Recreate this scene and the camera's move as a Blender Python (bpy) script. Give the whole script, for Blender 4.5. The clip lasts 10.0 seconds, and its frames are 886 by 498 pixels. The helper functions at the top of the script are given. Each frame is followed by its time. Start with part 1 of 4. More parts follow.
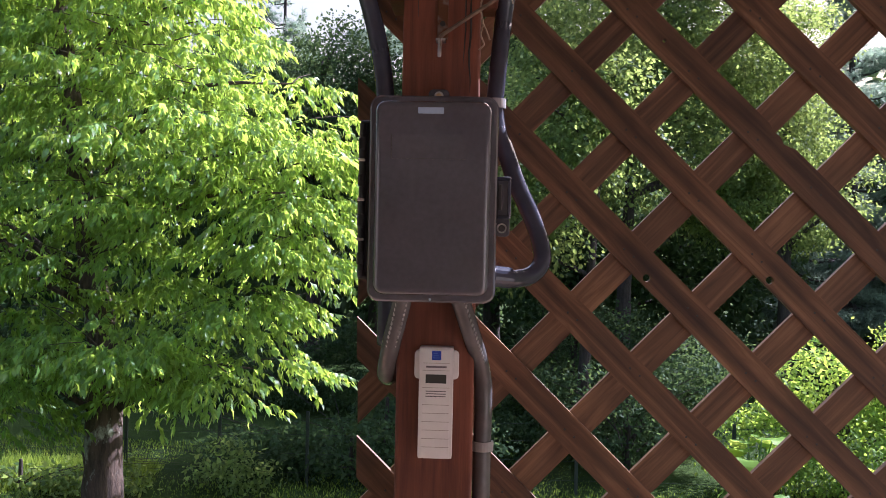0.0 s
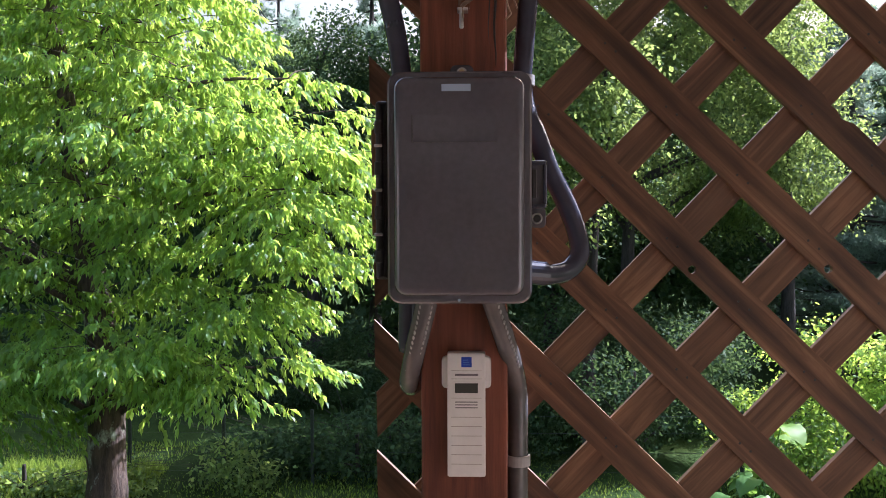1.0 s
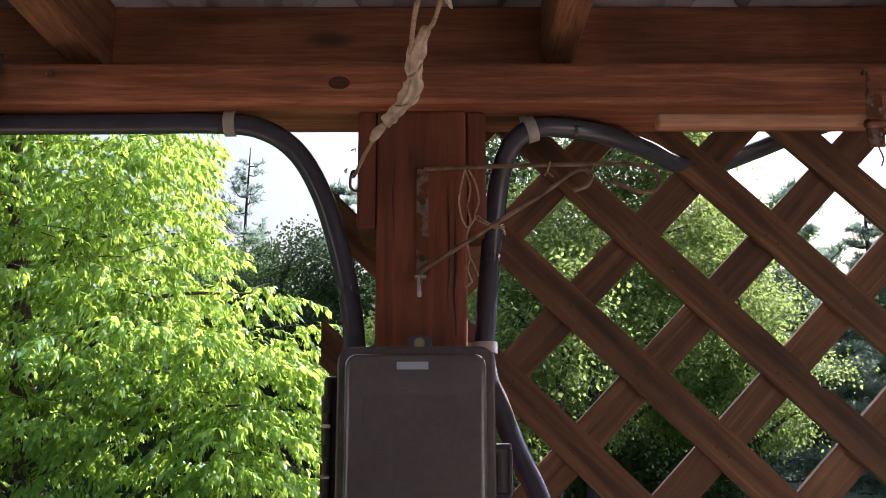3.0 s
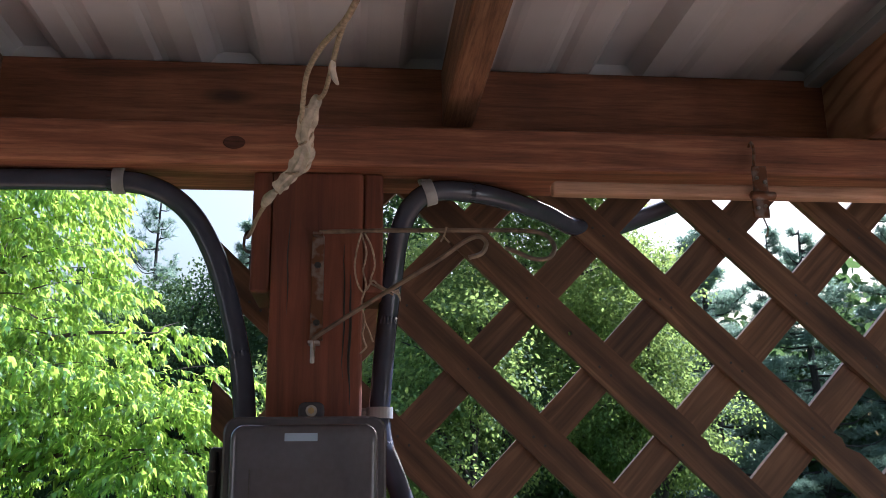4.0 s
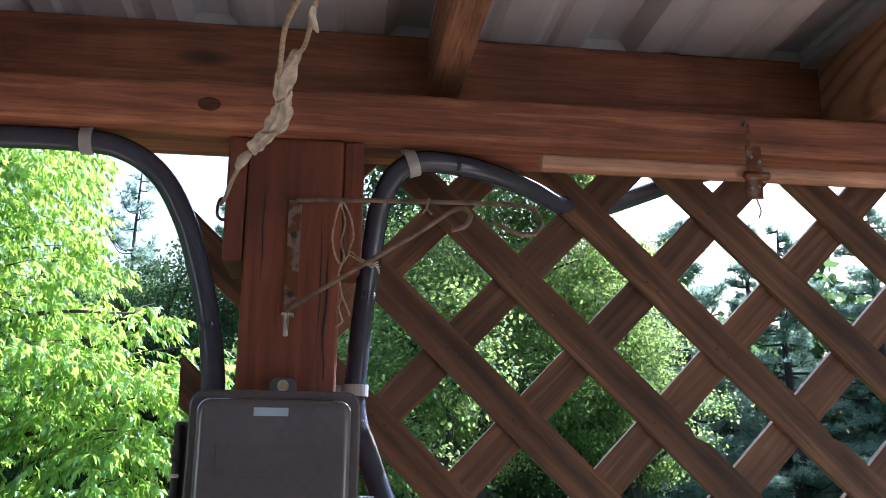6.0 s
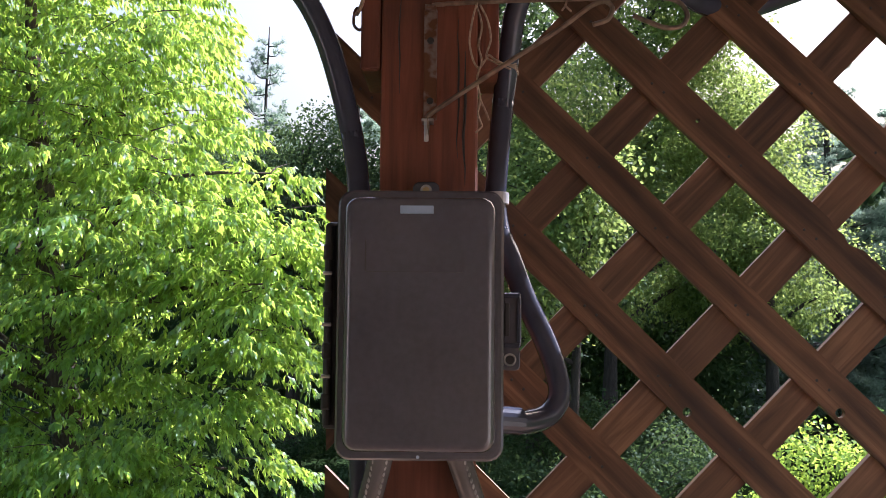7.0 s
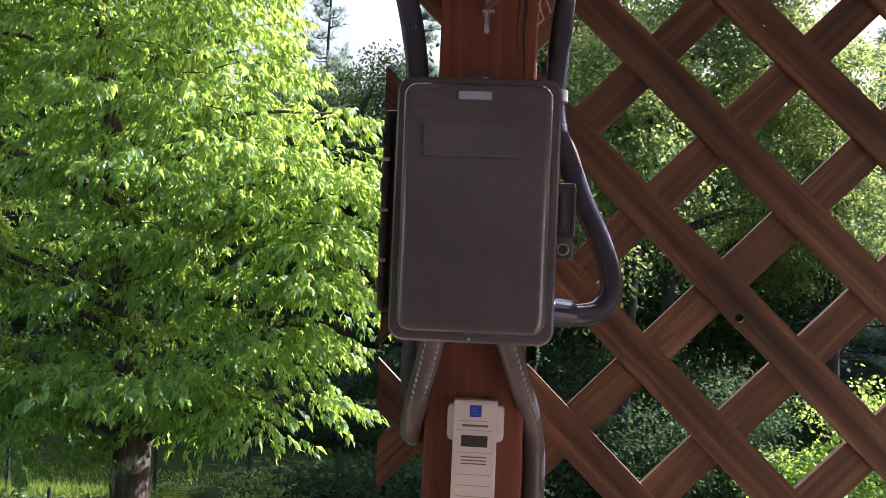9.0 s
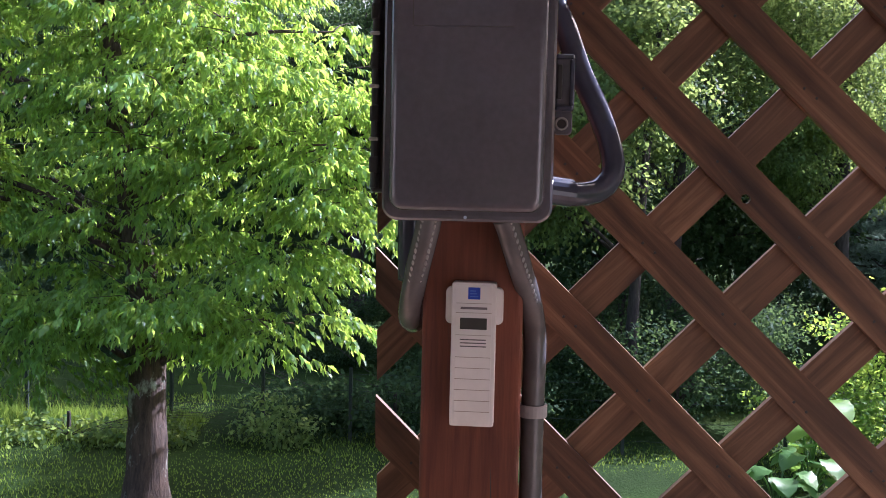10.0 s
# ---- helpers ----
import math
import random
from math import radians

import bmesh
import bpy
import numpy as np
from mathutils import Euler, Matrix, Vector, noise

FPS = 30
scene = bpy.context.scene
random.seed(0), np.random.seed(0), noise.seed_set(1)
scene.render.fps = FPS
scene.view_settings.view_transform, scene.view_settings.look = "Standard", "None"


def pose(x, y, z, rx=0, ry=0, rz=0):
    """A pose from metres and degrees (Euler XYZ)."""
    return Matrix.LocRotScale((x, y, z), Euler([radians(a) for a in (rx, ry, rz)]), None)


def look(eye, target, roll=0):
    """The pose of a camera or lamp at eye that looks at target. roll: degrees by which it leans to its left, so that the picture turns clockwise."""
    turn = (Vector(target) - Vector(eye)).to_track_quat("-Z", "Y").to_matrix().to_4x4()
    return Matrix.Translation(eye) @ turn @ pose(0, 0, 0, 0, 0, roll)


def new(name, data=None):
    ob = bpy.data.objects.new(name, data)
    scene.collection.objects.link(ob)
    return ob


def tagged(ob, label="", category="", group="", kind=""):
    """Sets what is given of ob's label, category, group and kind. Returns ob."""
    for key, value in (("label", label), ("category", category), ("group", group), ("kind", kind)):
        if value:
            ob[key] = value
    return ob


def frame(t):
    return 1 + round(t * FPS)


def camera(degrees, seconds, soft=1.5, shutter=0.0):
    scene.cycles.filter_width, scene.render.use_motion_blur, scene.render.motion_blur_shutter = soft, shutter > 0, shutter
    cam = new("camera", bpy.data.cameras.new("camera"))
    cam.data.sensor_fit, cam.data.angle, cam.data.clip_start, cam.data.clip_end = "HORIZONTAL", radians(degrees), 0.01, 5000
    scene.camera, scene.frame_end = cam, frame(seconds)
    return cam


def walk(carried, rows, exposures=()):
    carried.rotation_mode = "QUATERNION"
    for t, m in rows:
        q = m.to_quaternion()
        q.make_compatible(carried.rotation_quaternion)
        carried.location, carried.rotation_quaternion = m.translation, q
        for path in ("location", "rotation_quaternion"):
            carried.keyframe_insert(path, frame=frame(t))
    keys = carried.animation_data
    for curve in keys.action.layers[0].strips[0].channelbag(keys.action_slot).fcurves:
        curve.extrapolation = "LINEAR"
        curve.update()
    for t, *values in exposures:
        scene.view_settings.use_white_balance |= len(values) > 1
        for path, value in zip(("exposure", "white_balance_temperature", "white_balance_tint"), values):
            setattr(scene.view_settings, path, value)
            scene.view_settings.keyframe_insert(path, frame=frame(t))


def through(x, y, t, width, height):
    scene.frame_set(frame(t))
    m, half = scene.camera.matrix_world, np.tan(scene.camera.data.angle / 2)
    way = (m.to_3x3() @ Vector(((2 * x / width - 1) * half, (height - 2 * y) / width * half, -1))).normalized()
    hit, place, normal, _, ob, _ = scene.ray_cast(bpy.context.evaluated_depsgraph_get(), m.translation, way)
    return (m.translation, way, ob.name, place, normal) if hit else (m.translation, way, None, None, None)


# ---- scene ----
cam = camera(52.4, 10.0, soft=0.6)
PATH = [
    (0, (0.087, -1.052, 1.507), (0.007, 0.946, 1.487), 1.2),
    (0.5, (0.098, -1.005, 1.492), (-0.008, 0.992, 1.447), 0.5),
    (1, (0.054, -0.948, 1.507), (-0.024, 1.051, 1.472), -0.2),
    (1.5, (0.03, -0.923, 1.518), (-0.014, 1.076, 1.585), -0.5),
    (2, (0.035, -0.897, 1.535), (-0.031, 1.096, 1.687), -0.3),
    (2.5, (0.051, -0.885, 1.557), (0.03, 1.09, 1.873), -0.2),
    (3.8, (0.069, -0.879, 1.599), (0.187, 1.056, 2.089), -0.4),
    (4, (0.078, -0.879, 1.603), (0.268, 1.047, 2.108), -0.7),
    (4.5, (0.098, -0.868, 1.611), (0.417, 1.031, 2.152), -1.0),
    (5, (0.1, -0.866, 1.615), (0.426, 1.027, 2.174), -0.7),
    (5.2, (0.098, -0.861, 1.614), (0.415, 1.033, 2.171), -0.5),
    (6.3, (0.078, -0.841, 1.588), (0.228, 1.112, 1.991), 1.0),
    (6.5, (0.078, -0.842, 1.581), (0.153, 1.129, 1.913), 1.2),
    (7, (0.07, -0.832, 1.548), (0.029, 1.16, 1.72), 0.5),
    (7.5, (0.063, -0.831, 1.538), (-0.014, 1.165, 1.621), 0.4),
    (8, (0.065, -0.834, 1.53), (-0.027, 1.163, 1.59), 0.4),
    (8.5, (0.069, -0.837, 1.525), (-0.041, 1.159, 1.589), 0.9),
    (9, (0.073, -0.838, 1.496), (-0.092, 1.154, 1.552), 2.4),
    (9.5, (0.084, -0.81, 1.475), (-0.077, 1.183, 1.463), 2.3),
    (10, (0.083, -0.815, 1.459), (-0.095, 1.174, 1.345), 1.3),
]
EXPOSURES = [(0, 1.58, 5400, 31), (1.0, 1.63, 5300, 24), (2.0, 1.51, 5550, 27), (2.5, 1.53, 5650, 28), (4.0, 1.41, 4950, 17), (4.7, 1.86, 4750, 16), (5.2, 1.96, 4720, 16), (6.5, 1.85, 4850, 14), (7.2, 1.53, 5550, 28), (8.5, 1.53, 5600, 30), (9.2, 1.56, 5350, 31), (10, 1.59, 5150, 31)]
walk(cam, [(t, look(eye, target, roll)) for t, eye, target, roll in PATH], EXPOSURES)

# ---- world, sun ----
SUN_TO = Vector((0.53, 0.38, 0.66)).normalized()
world = bpy.data.worlds.new("sky")
scene.world = world
world.use_nodes = True
wn = world.node_tree
sky = wn.nodes.new("ShaderNodeTexSky")
sky.sky_type, sky.sun_disc = "NISHITA", False
sky.sun_elevation = math.asin(SUN_TO.z)
sky.sun_rotation = math.atan2(SUN_TO.x, SUN_TO.y)
sky.air_density, sky.dust_density = 2.0, 10.0
wn.nodes["Background"].inputs["Strength"].default_value = 0.11
wn.links.new(sky.outputs[0], wn.nodes["Background"].inputs["Color"])
sun = new("sun", bpy.data.lights.new("sun", "SUN"))
sun.data.energy, sun.data.angle, sun.data.color = 5.0, radians(0.5), (1.0, 0.965, 0.9)
sun.matrix_world = look(SUN_TO * 40, (0, 0, 0))


# ---- materials ----
def material(name, rough=0.5, metal=0.0):
    m = bpy.data.materials.new(name)
    m.use_nodes = True
    nt = m.node_tree
    b = nt.nodes["Principled BSDF"]
    b.inputs["Roughness"].default_value = rough
    b.inputs["Metallic"].default_value = metal
    return m, nt, b


def node(nt, kind, **values):
    n = nt.nodes.new(kind)
    for k, v in values.items():
        n.inputs[k].default_value = v
    return n


def mapping(nt, scale, output="Object"):
    tc = nt.nodes.new("ShaderNodeTexCoord")
    mp = node(nt, "ShaderNodeMapping", Scale=scale)
    nt.links.new(tc.outputs[output], mp.inputs["Vector"])
    return mp


def ramp(nt, fac, stops):
    r = nt.nodes.new("ShaderNodeValToRGB")
    el = r.color_ramp.elements
    while len(el) < len(stops):
        el.new(0.5)
    for e, (p, c) in zip(el, stops):
        e.position, e.color = p, (*c, 1)
    nt.links.new(fac, r.inputs["Fac"])
    return r


def mixed(nt, a, b, fac, mode="MULTIPLY"):
    m = nt.nodes.new("ShaderNodeMix")
    m.data_type, m.blend_type = "RGBA", mode
    if isinstance(fac, float):
        m.inputs[0].default_value = fac
    else:
        nt.links.new(fac, m.inputs[0])
    nt.links.new(a, m.inputs[6])
    nt.links.new(b, m.inputs[7])
    return m.outputs[2]


def bumped(nt, b, height, strength, distance):
    bp = node(nt, "ShaderNodeBump", Strength=strength, Distance=distance)
    nt.links.new(height, bp.inputs["Height"])
    nt.links.new(bp.outputs[0], b.inputs["Normal"])


def wood(name, dark, mid, light, along="X", rough=0.62, knots=True, band=False, streaks=0.75):
    """Sawn, stained softwood with its grain along one local axis."""
    m, nt, b = material(name, rough)
    k = {"X": (1.6, 26, 26), "Y": (26, 1.6, 26), "Z": (26, 26, 1.6)}[along]
    info = nt.nodes.new("ShaderNodeObjectInfo")
    mp = mapping(nt, k)
    off = nt.nodes.new("ShaderNodeVectorMath")
    off.operation = "SCALE"
    off.inputs[0].default_value = (31.0, 17.0, 23.0)
    nt.links.new(info.outputs["Random"], off.inputs["Scale"])
    nt.links.new(off.outputs[0], mp.inputs["Location"])
    grain = node(nt, "ShaderNodeTexNoise", Scale=3.2, Detail=6.0, Roughness=0.6, Distortion=0.9)
    nt.links.new(mp.outputs[0], grain.inputs["Vector"])
    fine = node(nt, "ShaderNodeTexNoise", Scale=16.0, Detail=4.0, Roughness=0.7)
    nt.links.new(mp.outputs[0], fine.inputs["Vector"])
    base = ramp(nt, grain.outputs["Fac"], [(0.28, dark), (0.5, mid), (0.72, light)])
    streak = ramp(nt, fine.outputs["Fac"], [(0.36, (0.42, 0.37, 0.36)), (0.55, (1, 1, 1))])
    col = mixed(nt, base.outputs[0], streak.outputs[0], streaks)
    mp2 = mapping(nt, (1, 1, 1))
    nt.links.new(off.outputs[0], mp2.inputs["Location"])
    stain = node(nt, "ShaderNodeTexNoise", Scale=7.0, Detail=3.0)
    nt.links.new(mp2.outputs[0], stain.inputs["Vector"])
    worn = ramp(nt, stain.outputs["Fac"], [(0.3, (0.5, 0.47, 0.46)), (0.62, (1.14, 1.12, 1.1))])
    col = mixed(nt, col, worn.outputs[0], 0.8)
    if knots:
        vor = node(nt, "ShaderNodeTexVoronoi", Scale=5.5)
        sq = mapping(nt, {"X": (0.55, 1.6, 1.6), "Y": (1.6, 0.55, 1.6), "Z": (1.6, 1.6, 0.55)}[along])
        nt.links.new(off.outputs[0], sq.inputs["Location"])
        nt.links.new(sq.outputs[0], vor.inputs["Vector"])
        spot = ramp(nt, vor.outputs["Distance"], [(0.035, (0.22, 0.18, 0.17)), (0.1, (1, 1, 1))])
        col = mixed(nt, col, spot.outputs[0], 0.9)
    if band:
        # a darker band along the middle of the slat, edges wandering with noise
        tc = nt.nodes.new("ShaderNodeTexCoord")
        xyz = nt.nodes.new("ShaderNodeSeparateXYZ")
        nt.links.new(tc.outputs["Object"], xyz.inputs[0])
        wob = nt.nodes.new("ShaderNodeMath")
        wob.operation = "MULTIPLY_ADD"
        nt.links.new(stain.outputs["Fac"], wob.inputs[0])
        wob.inputs[1].default_value = 0.016
        nt.links.new(xyz.outputs["Z"], wob.inputs[2])
        line = ramp(nt, wob.outputs[0], [(0.0, (1, 1, 1)), (0.008, (0.42, 0.38, 0.37)), (0.011, (0.45, 0.41, 0.4)), (0.02, (1, 1, 1))])
        col = mixed(nt, col, line.outputs[0], 0.8)
    tone = nt.nodes.new("ShaderNodeMapRange")
    tone.inputs["To Min"].default_value, tone.inputs["To Max"].default_value = 0.82, 1.15
    nt.links.new(info.outputs["Random"], tone.inputs["Value"])
    hsv = nt.nodes.new("ShaderNodeHueSaturation")
    nt.links.new(tone.outputs[0], hsv.inputs["Value"])
    nt.links.new(col, hsv.inputs["Color"])
    nt.links.new(hsv.outputs[0], b.inputs["Base Color"])
    bumped(nt, b, fine.outputs["Fac"], 0.35, 0.0012)
    return m


def plastic(name, colour, rough=0.45, speck=0.12, scale=60.0, bump=0.05):
    m, nt, b = material(name, rough)
    mp = mapping(nt, (1, 1, 1))
    n1 = node(nt, "ShaderNodeTexNoise", Scale=scale, Detail=4.0)
    n2 = node(nt, "ShaderNodeTexNoise", Scale=scale * 0.12, Detail=3.0)
    for n in (n1, n2):
        nt.links.new(mp.outputs[0], n.inputs["Vector"])
    lo = tuple(c * (1 - speck) for c in colour)
    hi = tuple(min(1, c * (1 + speck)) for c in colour)
    r1 = ramp(nt, n1.outputs["Fac"], [(0.35, lo), (0.65, hi)])
    r2 = ramp(nt, n2.outputs["Fac"], [(0.3, (0.84, 0.84, 0.85)), (0.65, (1, 1, 1))])
    nt.links.new(mixed(nt, r1.outputs[0], r2.outputs[0], 0.8), b.inputs["Base Color"])
    rr = nt.nodes.new("ShaderNodeMapRange")
    rr.inputs["To Min"].default_value, rr.inputs["To Max"].default_value = rough - 0.07, rough + 0.12
    nt.links.new(n2.outputs["Fac"], rr.inputs["Value"])
    nt.links.new(rr.outputs[0], b.inputs["Roughness"])
    bumped(nt, b, n1.outputs["Fac"], bump, 0.001)
    return m


def metal(name, colour, rough=0.4, metallic=1.0, rust=0.0):
    m, nt, b = material(name, rough, metallic)
    mp = mapping(nt, (1, 1, 1))
    n1 = node(nt, "ShaderNodeTexNoise", Scale=90.0, Detail=5.0)
    nt.links.new(mp.outputs[0], n1.inputs["Vector"])
    dirt = tuple(c * 0.55 for c in colour) if not rust else (0.16, 0.07, 0.035)
    r = ramp(nt, n1.outputs["Fac"], [(0.38 + rust * 0.1, dirt), (0.62, colour)])
    nt.links.new(r.outputs[0], b.inputs["Base Color"])
    return m


def leaf_material(name, shade, sunny, glow, through=0.5, rough=0.42, gloss=0.4):
    """Thin foliage: gloss above, light passing through, each leaf its own tone."""
    m, nt, b = material(name, rough)
    b.inputs["Specular IOR Level"].default_value = gloss
    geo = nt.nodes.new("ShaderNodeNewGeometry")
    r = ramp(nt, geo.outputs["Random Per Island"], [(0.0, shade), (0.7, sunny), (1.0, tuple(c * 1.35 for c in sunny))])
    nt.links.new(r.outputs[0], b.inputs["Base Color"])
    tr = nt.nodes.new("ShaderNodeBsdfTranslucent")
    r2 = ramp(nt, geo.outputs["Random Per Island"], [(0.0, tuple(c * 0.6 for c in glow)), (1.0, glow)])
    nt.links.new(r2.outputs[0], tr.inputs["Color"])
    mx = nt.nodes.new("ShaderNodeMixShader")
    mx.inputs[0].default_value = through
    nt.links.new(b.outputs[0], mx.inputs[1])
    nt.links.new(tr.outputs[0], mx.inputs[2])
    nt.links.new(mx.outputs[0], nt.nodes["Material Output"].inputs["Surface"])
    return m


def bark_material(name, dark, light, lichen=0.0):
    m, nt, b = material(name, 0.9)
    mp = mapping(nt, (9, 9, 1.8))
    n1 = node(nt, "ShaderNodeTexNoise", Scale=2.2, Detail=8.0, Roughness=0.7)
    nt.links.new(mp.outputs[0], n1.inputs["Vector"])
    col = ramp(nt, n1.outputs["Fac"], [(0.35, dark), (0.68, light)]).outputs[0]
    if lichen:
        mp2 = mapping(nt, (1, 1, 0.6))
        n2 = node(nt, "ShaderNodeTexNoise", Scale=4.0, Detail=7.0, Roughness=0.7)
        nt.links.new(mp2.outputs[0], n2.inputs["Vector"])
        patch = ramp(nt, n2.outputs["Fac"], [(0.58, (0, 0, 0)), (0.66, (1, 1, 1))])
        pale = nt.nodes.new("ShaderNodeRGB")
        pale.outputs[0].default_value = (0.34, 0.36, 0.3, 1)
        col = mixed(nt, col, pale.outputs[0], patch.outputs[0], "MIX")
    nt.links.new(col, b.inputs["Base Color"])
    bumped(nt, b, n1.outputs["Fac"], 0.9, 0.03)
    return m


M_POST = wood("stained_post_wood", (0.085, 0.023, 0.011), (0.142, 0.041, 0.019), (0.19, 0.06, 0.028), "Z", streaks=0.15)
M_SLAT = wood("stained_slat_wood", (0.064, 0.032, 0.015), (0.145, 0.076, 0.035), (0.262, 0.15, 0.075), "X", band=True, streaks=0.14)
M_SLAT_BACK = wood("stained_back_slat_wood", (0.07, 0.035, 0.017), (0.154, 0.082, 0.039), (0.272, 0.155, 0.079), "X", streaks=0.14)
M_PLATE = wood("plate_wood", (0.12, 0.04, 0.02), (0.26, 0.095, 0.046), (0.42, 0.185, 0.092), "X", streaks=0.45)
M_RIM = wood("rim_wood", (0.105, 0.038, 0.018), (0.2, 0.078, 0.036), (0.29, 0.125, 0.06), "X", streaks=0.45)
M_RAFTER = wood("rafter_wood", (0.11, 0.048, 0.024), (0.21, 0.1, 0.052), (0.3, 0.16, 0.09), "Y", knots=False)
M_FIGURED, _nt, _b = material("figured_pine", 0.6)
_mp = mapping(_nt, (1.0, 0.9, 3.6))
_mp.inputs["Location"].default_value = (0.3, 0.22, -7.05)
_w = node(_nt, "ShaderNodeTexWave", Scale=5.0, Distortion=5.0, Detail=3.0, **{"Detail Scale": 0.9, "Detail Roughness": 0.45})
_w.wave_type, _w.rings_direction = "RINGS", "X"
_nt.links.new(_mp.outputs[0], _w.inputs["Vector"])
_g = node(_nt, "ShaderNodeTexNoise", Scale=30.0, Detail=5.0)
_nt.links.new(_mp.outputs[0], _g.inputs["Vector"])
_c = ramp(_nt, _w.outputs["Fac"], [(0.0, (0.2, 0.09, 0.045)), (0.3, (0.32, 0.165, 0.085)), (1.0, (0.37, 0.2, 0.108))])
_d = ramp(_nt, _g.outputs["Fac"], [(0.35, (0.78, 0.76, 0.75)), (0.65, (1.05, 1.05, 1.05))])
_nt.links.new(mixed(_nt, _c.outputs[0], _d.outputs[0], 0.8), _b.inputs["Base Color"])
bumped(_nt, _b, _g.outputs["Fac"], 0.2, 0.001)
M_STRIP_WOOD = wood("strip_wood", (0.46, 0.23, 0.135), (0.62, 0.35, 0.22), (0.74, 0.46, 0.31), "X", knots=False, streaks=0.35)
M_KNOT = wood("knot_wood", (0.03, 0.011, 0.008), (0.065, 0.023, 0.014), (0.12, 0.044, 0.025), "X", 0.95, knots=False)
M_DECK = wood("deck_wood", (0.18, 0.11, 0.07), (0.3, 0.2, 0.13), (0.4, 0.28, 0.19), "X")
M_BOX = plastic("grey_enclosure_plastic", (0.088, 0.085, 0.106), 0.2, 0.06, 160.0, 0.03)
M_BOX.node_tree.nodes["Principled BSDF"].inputs["Coat Weight"].default_value = 1.0
M_BOX.node_tree.nodes["Principled BSDF"].inputs["Coat Roughness"].default_value = 0.16
M_HINGE = plastic("black_plastic", (0.03, 0.028, 0.028), 0.4)
M_CONDUIT = plastic("grey_conduit_plastic", (0.05, 0.055, 0.08), 0.15, 0.1, 40.0, 0.04)
M_FLEX = plastic("frosted_flexible_conduit", (0.12, 0.115, 0.118), 0.22, 0.15, 40.0, 0.08)
M_CLAMP = plastic("pale_grey_clamp", (0.36, 0.35, 0.35), 0.5)
M_WHITE = plastic("white_sensor_plastic", (0.82, 0.79, 0.77), 0.42, 0.03, 80.0, 0.02)
M_GROOVE = plastic("groove_shade_grey", (0.42, 0.37, 0.33), 0.6)
M_INK = plastic("printed_grey_ink", (0.16, 0.14, 0.15), 0.6)
M_BLUE = plastic("blue_print", (0.02, 0.06, 0.42), 0.4)
M_PALEBLUE = plastic("pale_blue_print", (0.08, 0.17, 0.55), 0.4)
M_LCD = plastic("dark_display", (0.06, 0.06, 0.055), 0.12, 0.05)
M_STICKER = plastic("pale_foil_label", (0.36, 0.46, 0.62), 0.3, 0.1, 30.0)
M_BRASS = metal("brass_screw", (0.62, 0.48, 0.26), 0.35)
M_STEEL = metal("bright_steel", (0.62, 0.61, 0.6), 0.3)
M_DULL = metal("dull_rusty_steel", (0.25, 0.2, 0.17), 0.55, 0.7, 1.0)
M_DARK_STEEL = metal("dark_steel", (0.07, 0.075, 0.07), 0.5, 0.5)
M_WIRE = metal("bronze_wire", (0.30, 0.22, 0.16), 0.45, 0.6)
M_TWINE = plastic("jute_twine", (0.4, 0.3, 0.215), 0.9, 0.3, 300.0, 0.4)
M_RAG = plastic("off_white_cloth", (0.54, 0.46, 0.38), 0.9, 0.3, 120.0, 0.8)
M_ROOF = plastic("painted_roof_sheet", (0.58, 0.575, 0.595), 0.38, 0.02, 30.0, 0.02)
M_FLASH = plastic("galvanised_flashing", (0.26, 0.265, 0.275), 0.42, 0.08, 30.0)
M_SIDING = plastic("unseen_wall_siding", (0.62, 0.58, 0.52), 0.7, 0.06, 4.0)
M_BARK = bark_material("tree_bark", (0.03, 0.02, 0.015), (0.12, 0.08, 0.06), 1.0)
M_BARK_DARK = bark_material("dark_bark", (0.016, 0.013, 0.011), (0.06, 0.048, 0.04))
M_LEAF = leaf_material("peach_like_leaf", (0.028, 0.078, 0.03), (0.08, 0.17, 0.055), (0.7, 0.92, 0.125), 0.53, 0.4, 0.36)
M_LEAF_MID = leaf_material("wood_leaf", (0.03, 0.07, 0.03), (0.085, 0.145, 0.05), (0.42, 0.54, 0.13), 0.5, 0.6, 0.15)
# darker copy of the wood leaf, with the woods' shade put into its colour
M_LEAF_DARK = leaf_material("shade_darkened_leaf", (0.02, 0.046, 0.022), (0.044, 0.082, 0.04), (0.13, 0.2, 0.06), 0.42, 0.65, 0.08)
M_LEAF_LIME = leaf_material("lime_leaf", (0.05, 0.12, 0.024), (0.15, 0.27, 0.05), (0.6, 0.78, 0.11), 0.5, 0.5, 0.15)
M_NEEDLE = leaf_material("pine_needle", (0.06, 0.1, 0.078), (0.13, 0.19, 0.14), (0.4, 0.54, 0.38), 0.45)
M_BIGLEAF = leaf_material("broad_leaf", (0.06, 0.13, 0.045), (0.1, 0.2, 0.06), (0.28, 0.46, 0.07), 0.4, 0.28)
M_GRASS = leaf_material("grass_blade", (0.03, 0.07, 0.015), (0.1, 0.17, 0.03), (0.46, 0.6, 0.08), 0.45, 0.6, 0.08)
M_FENCE = metal("green_fence_steel", (0.03, 0.045, 0.035), 0.6, 0.3)

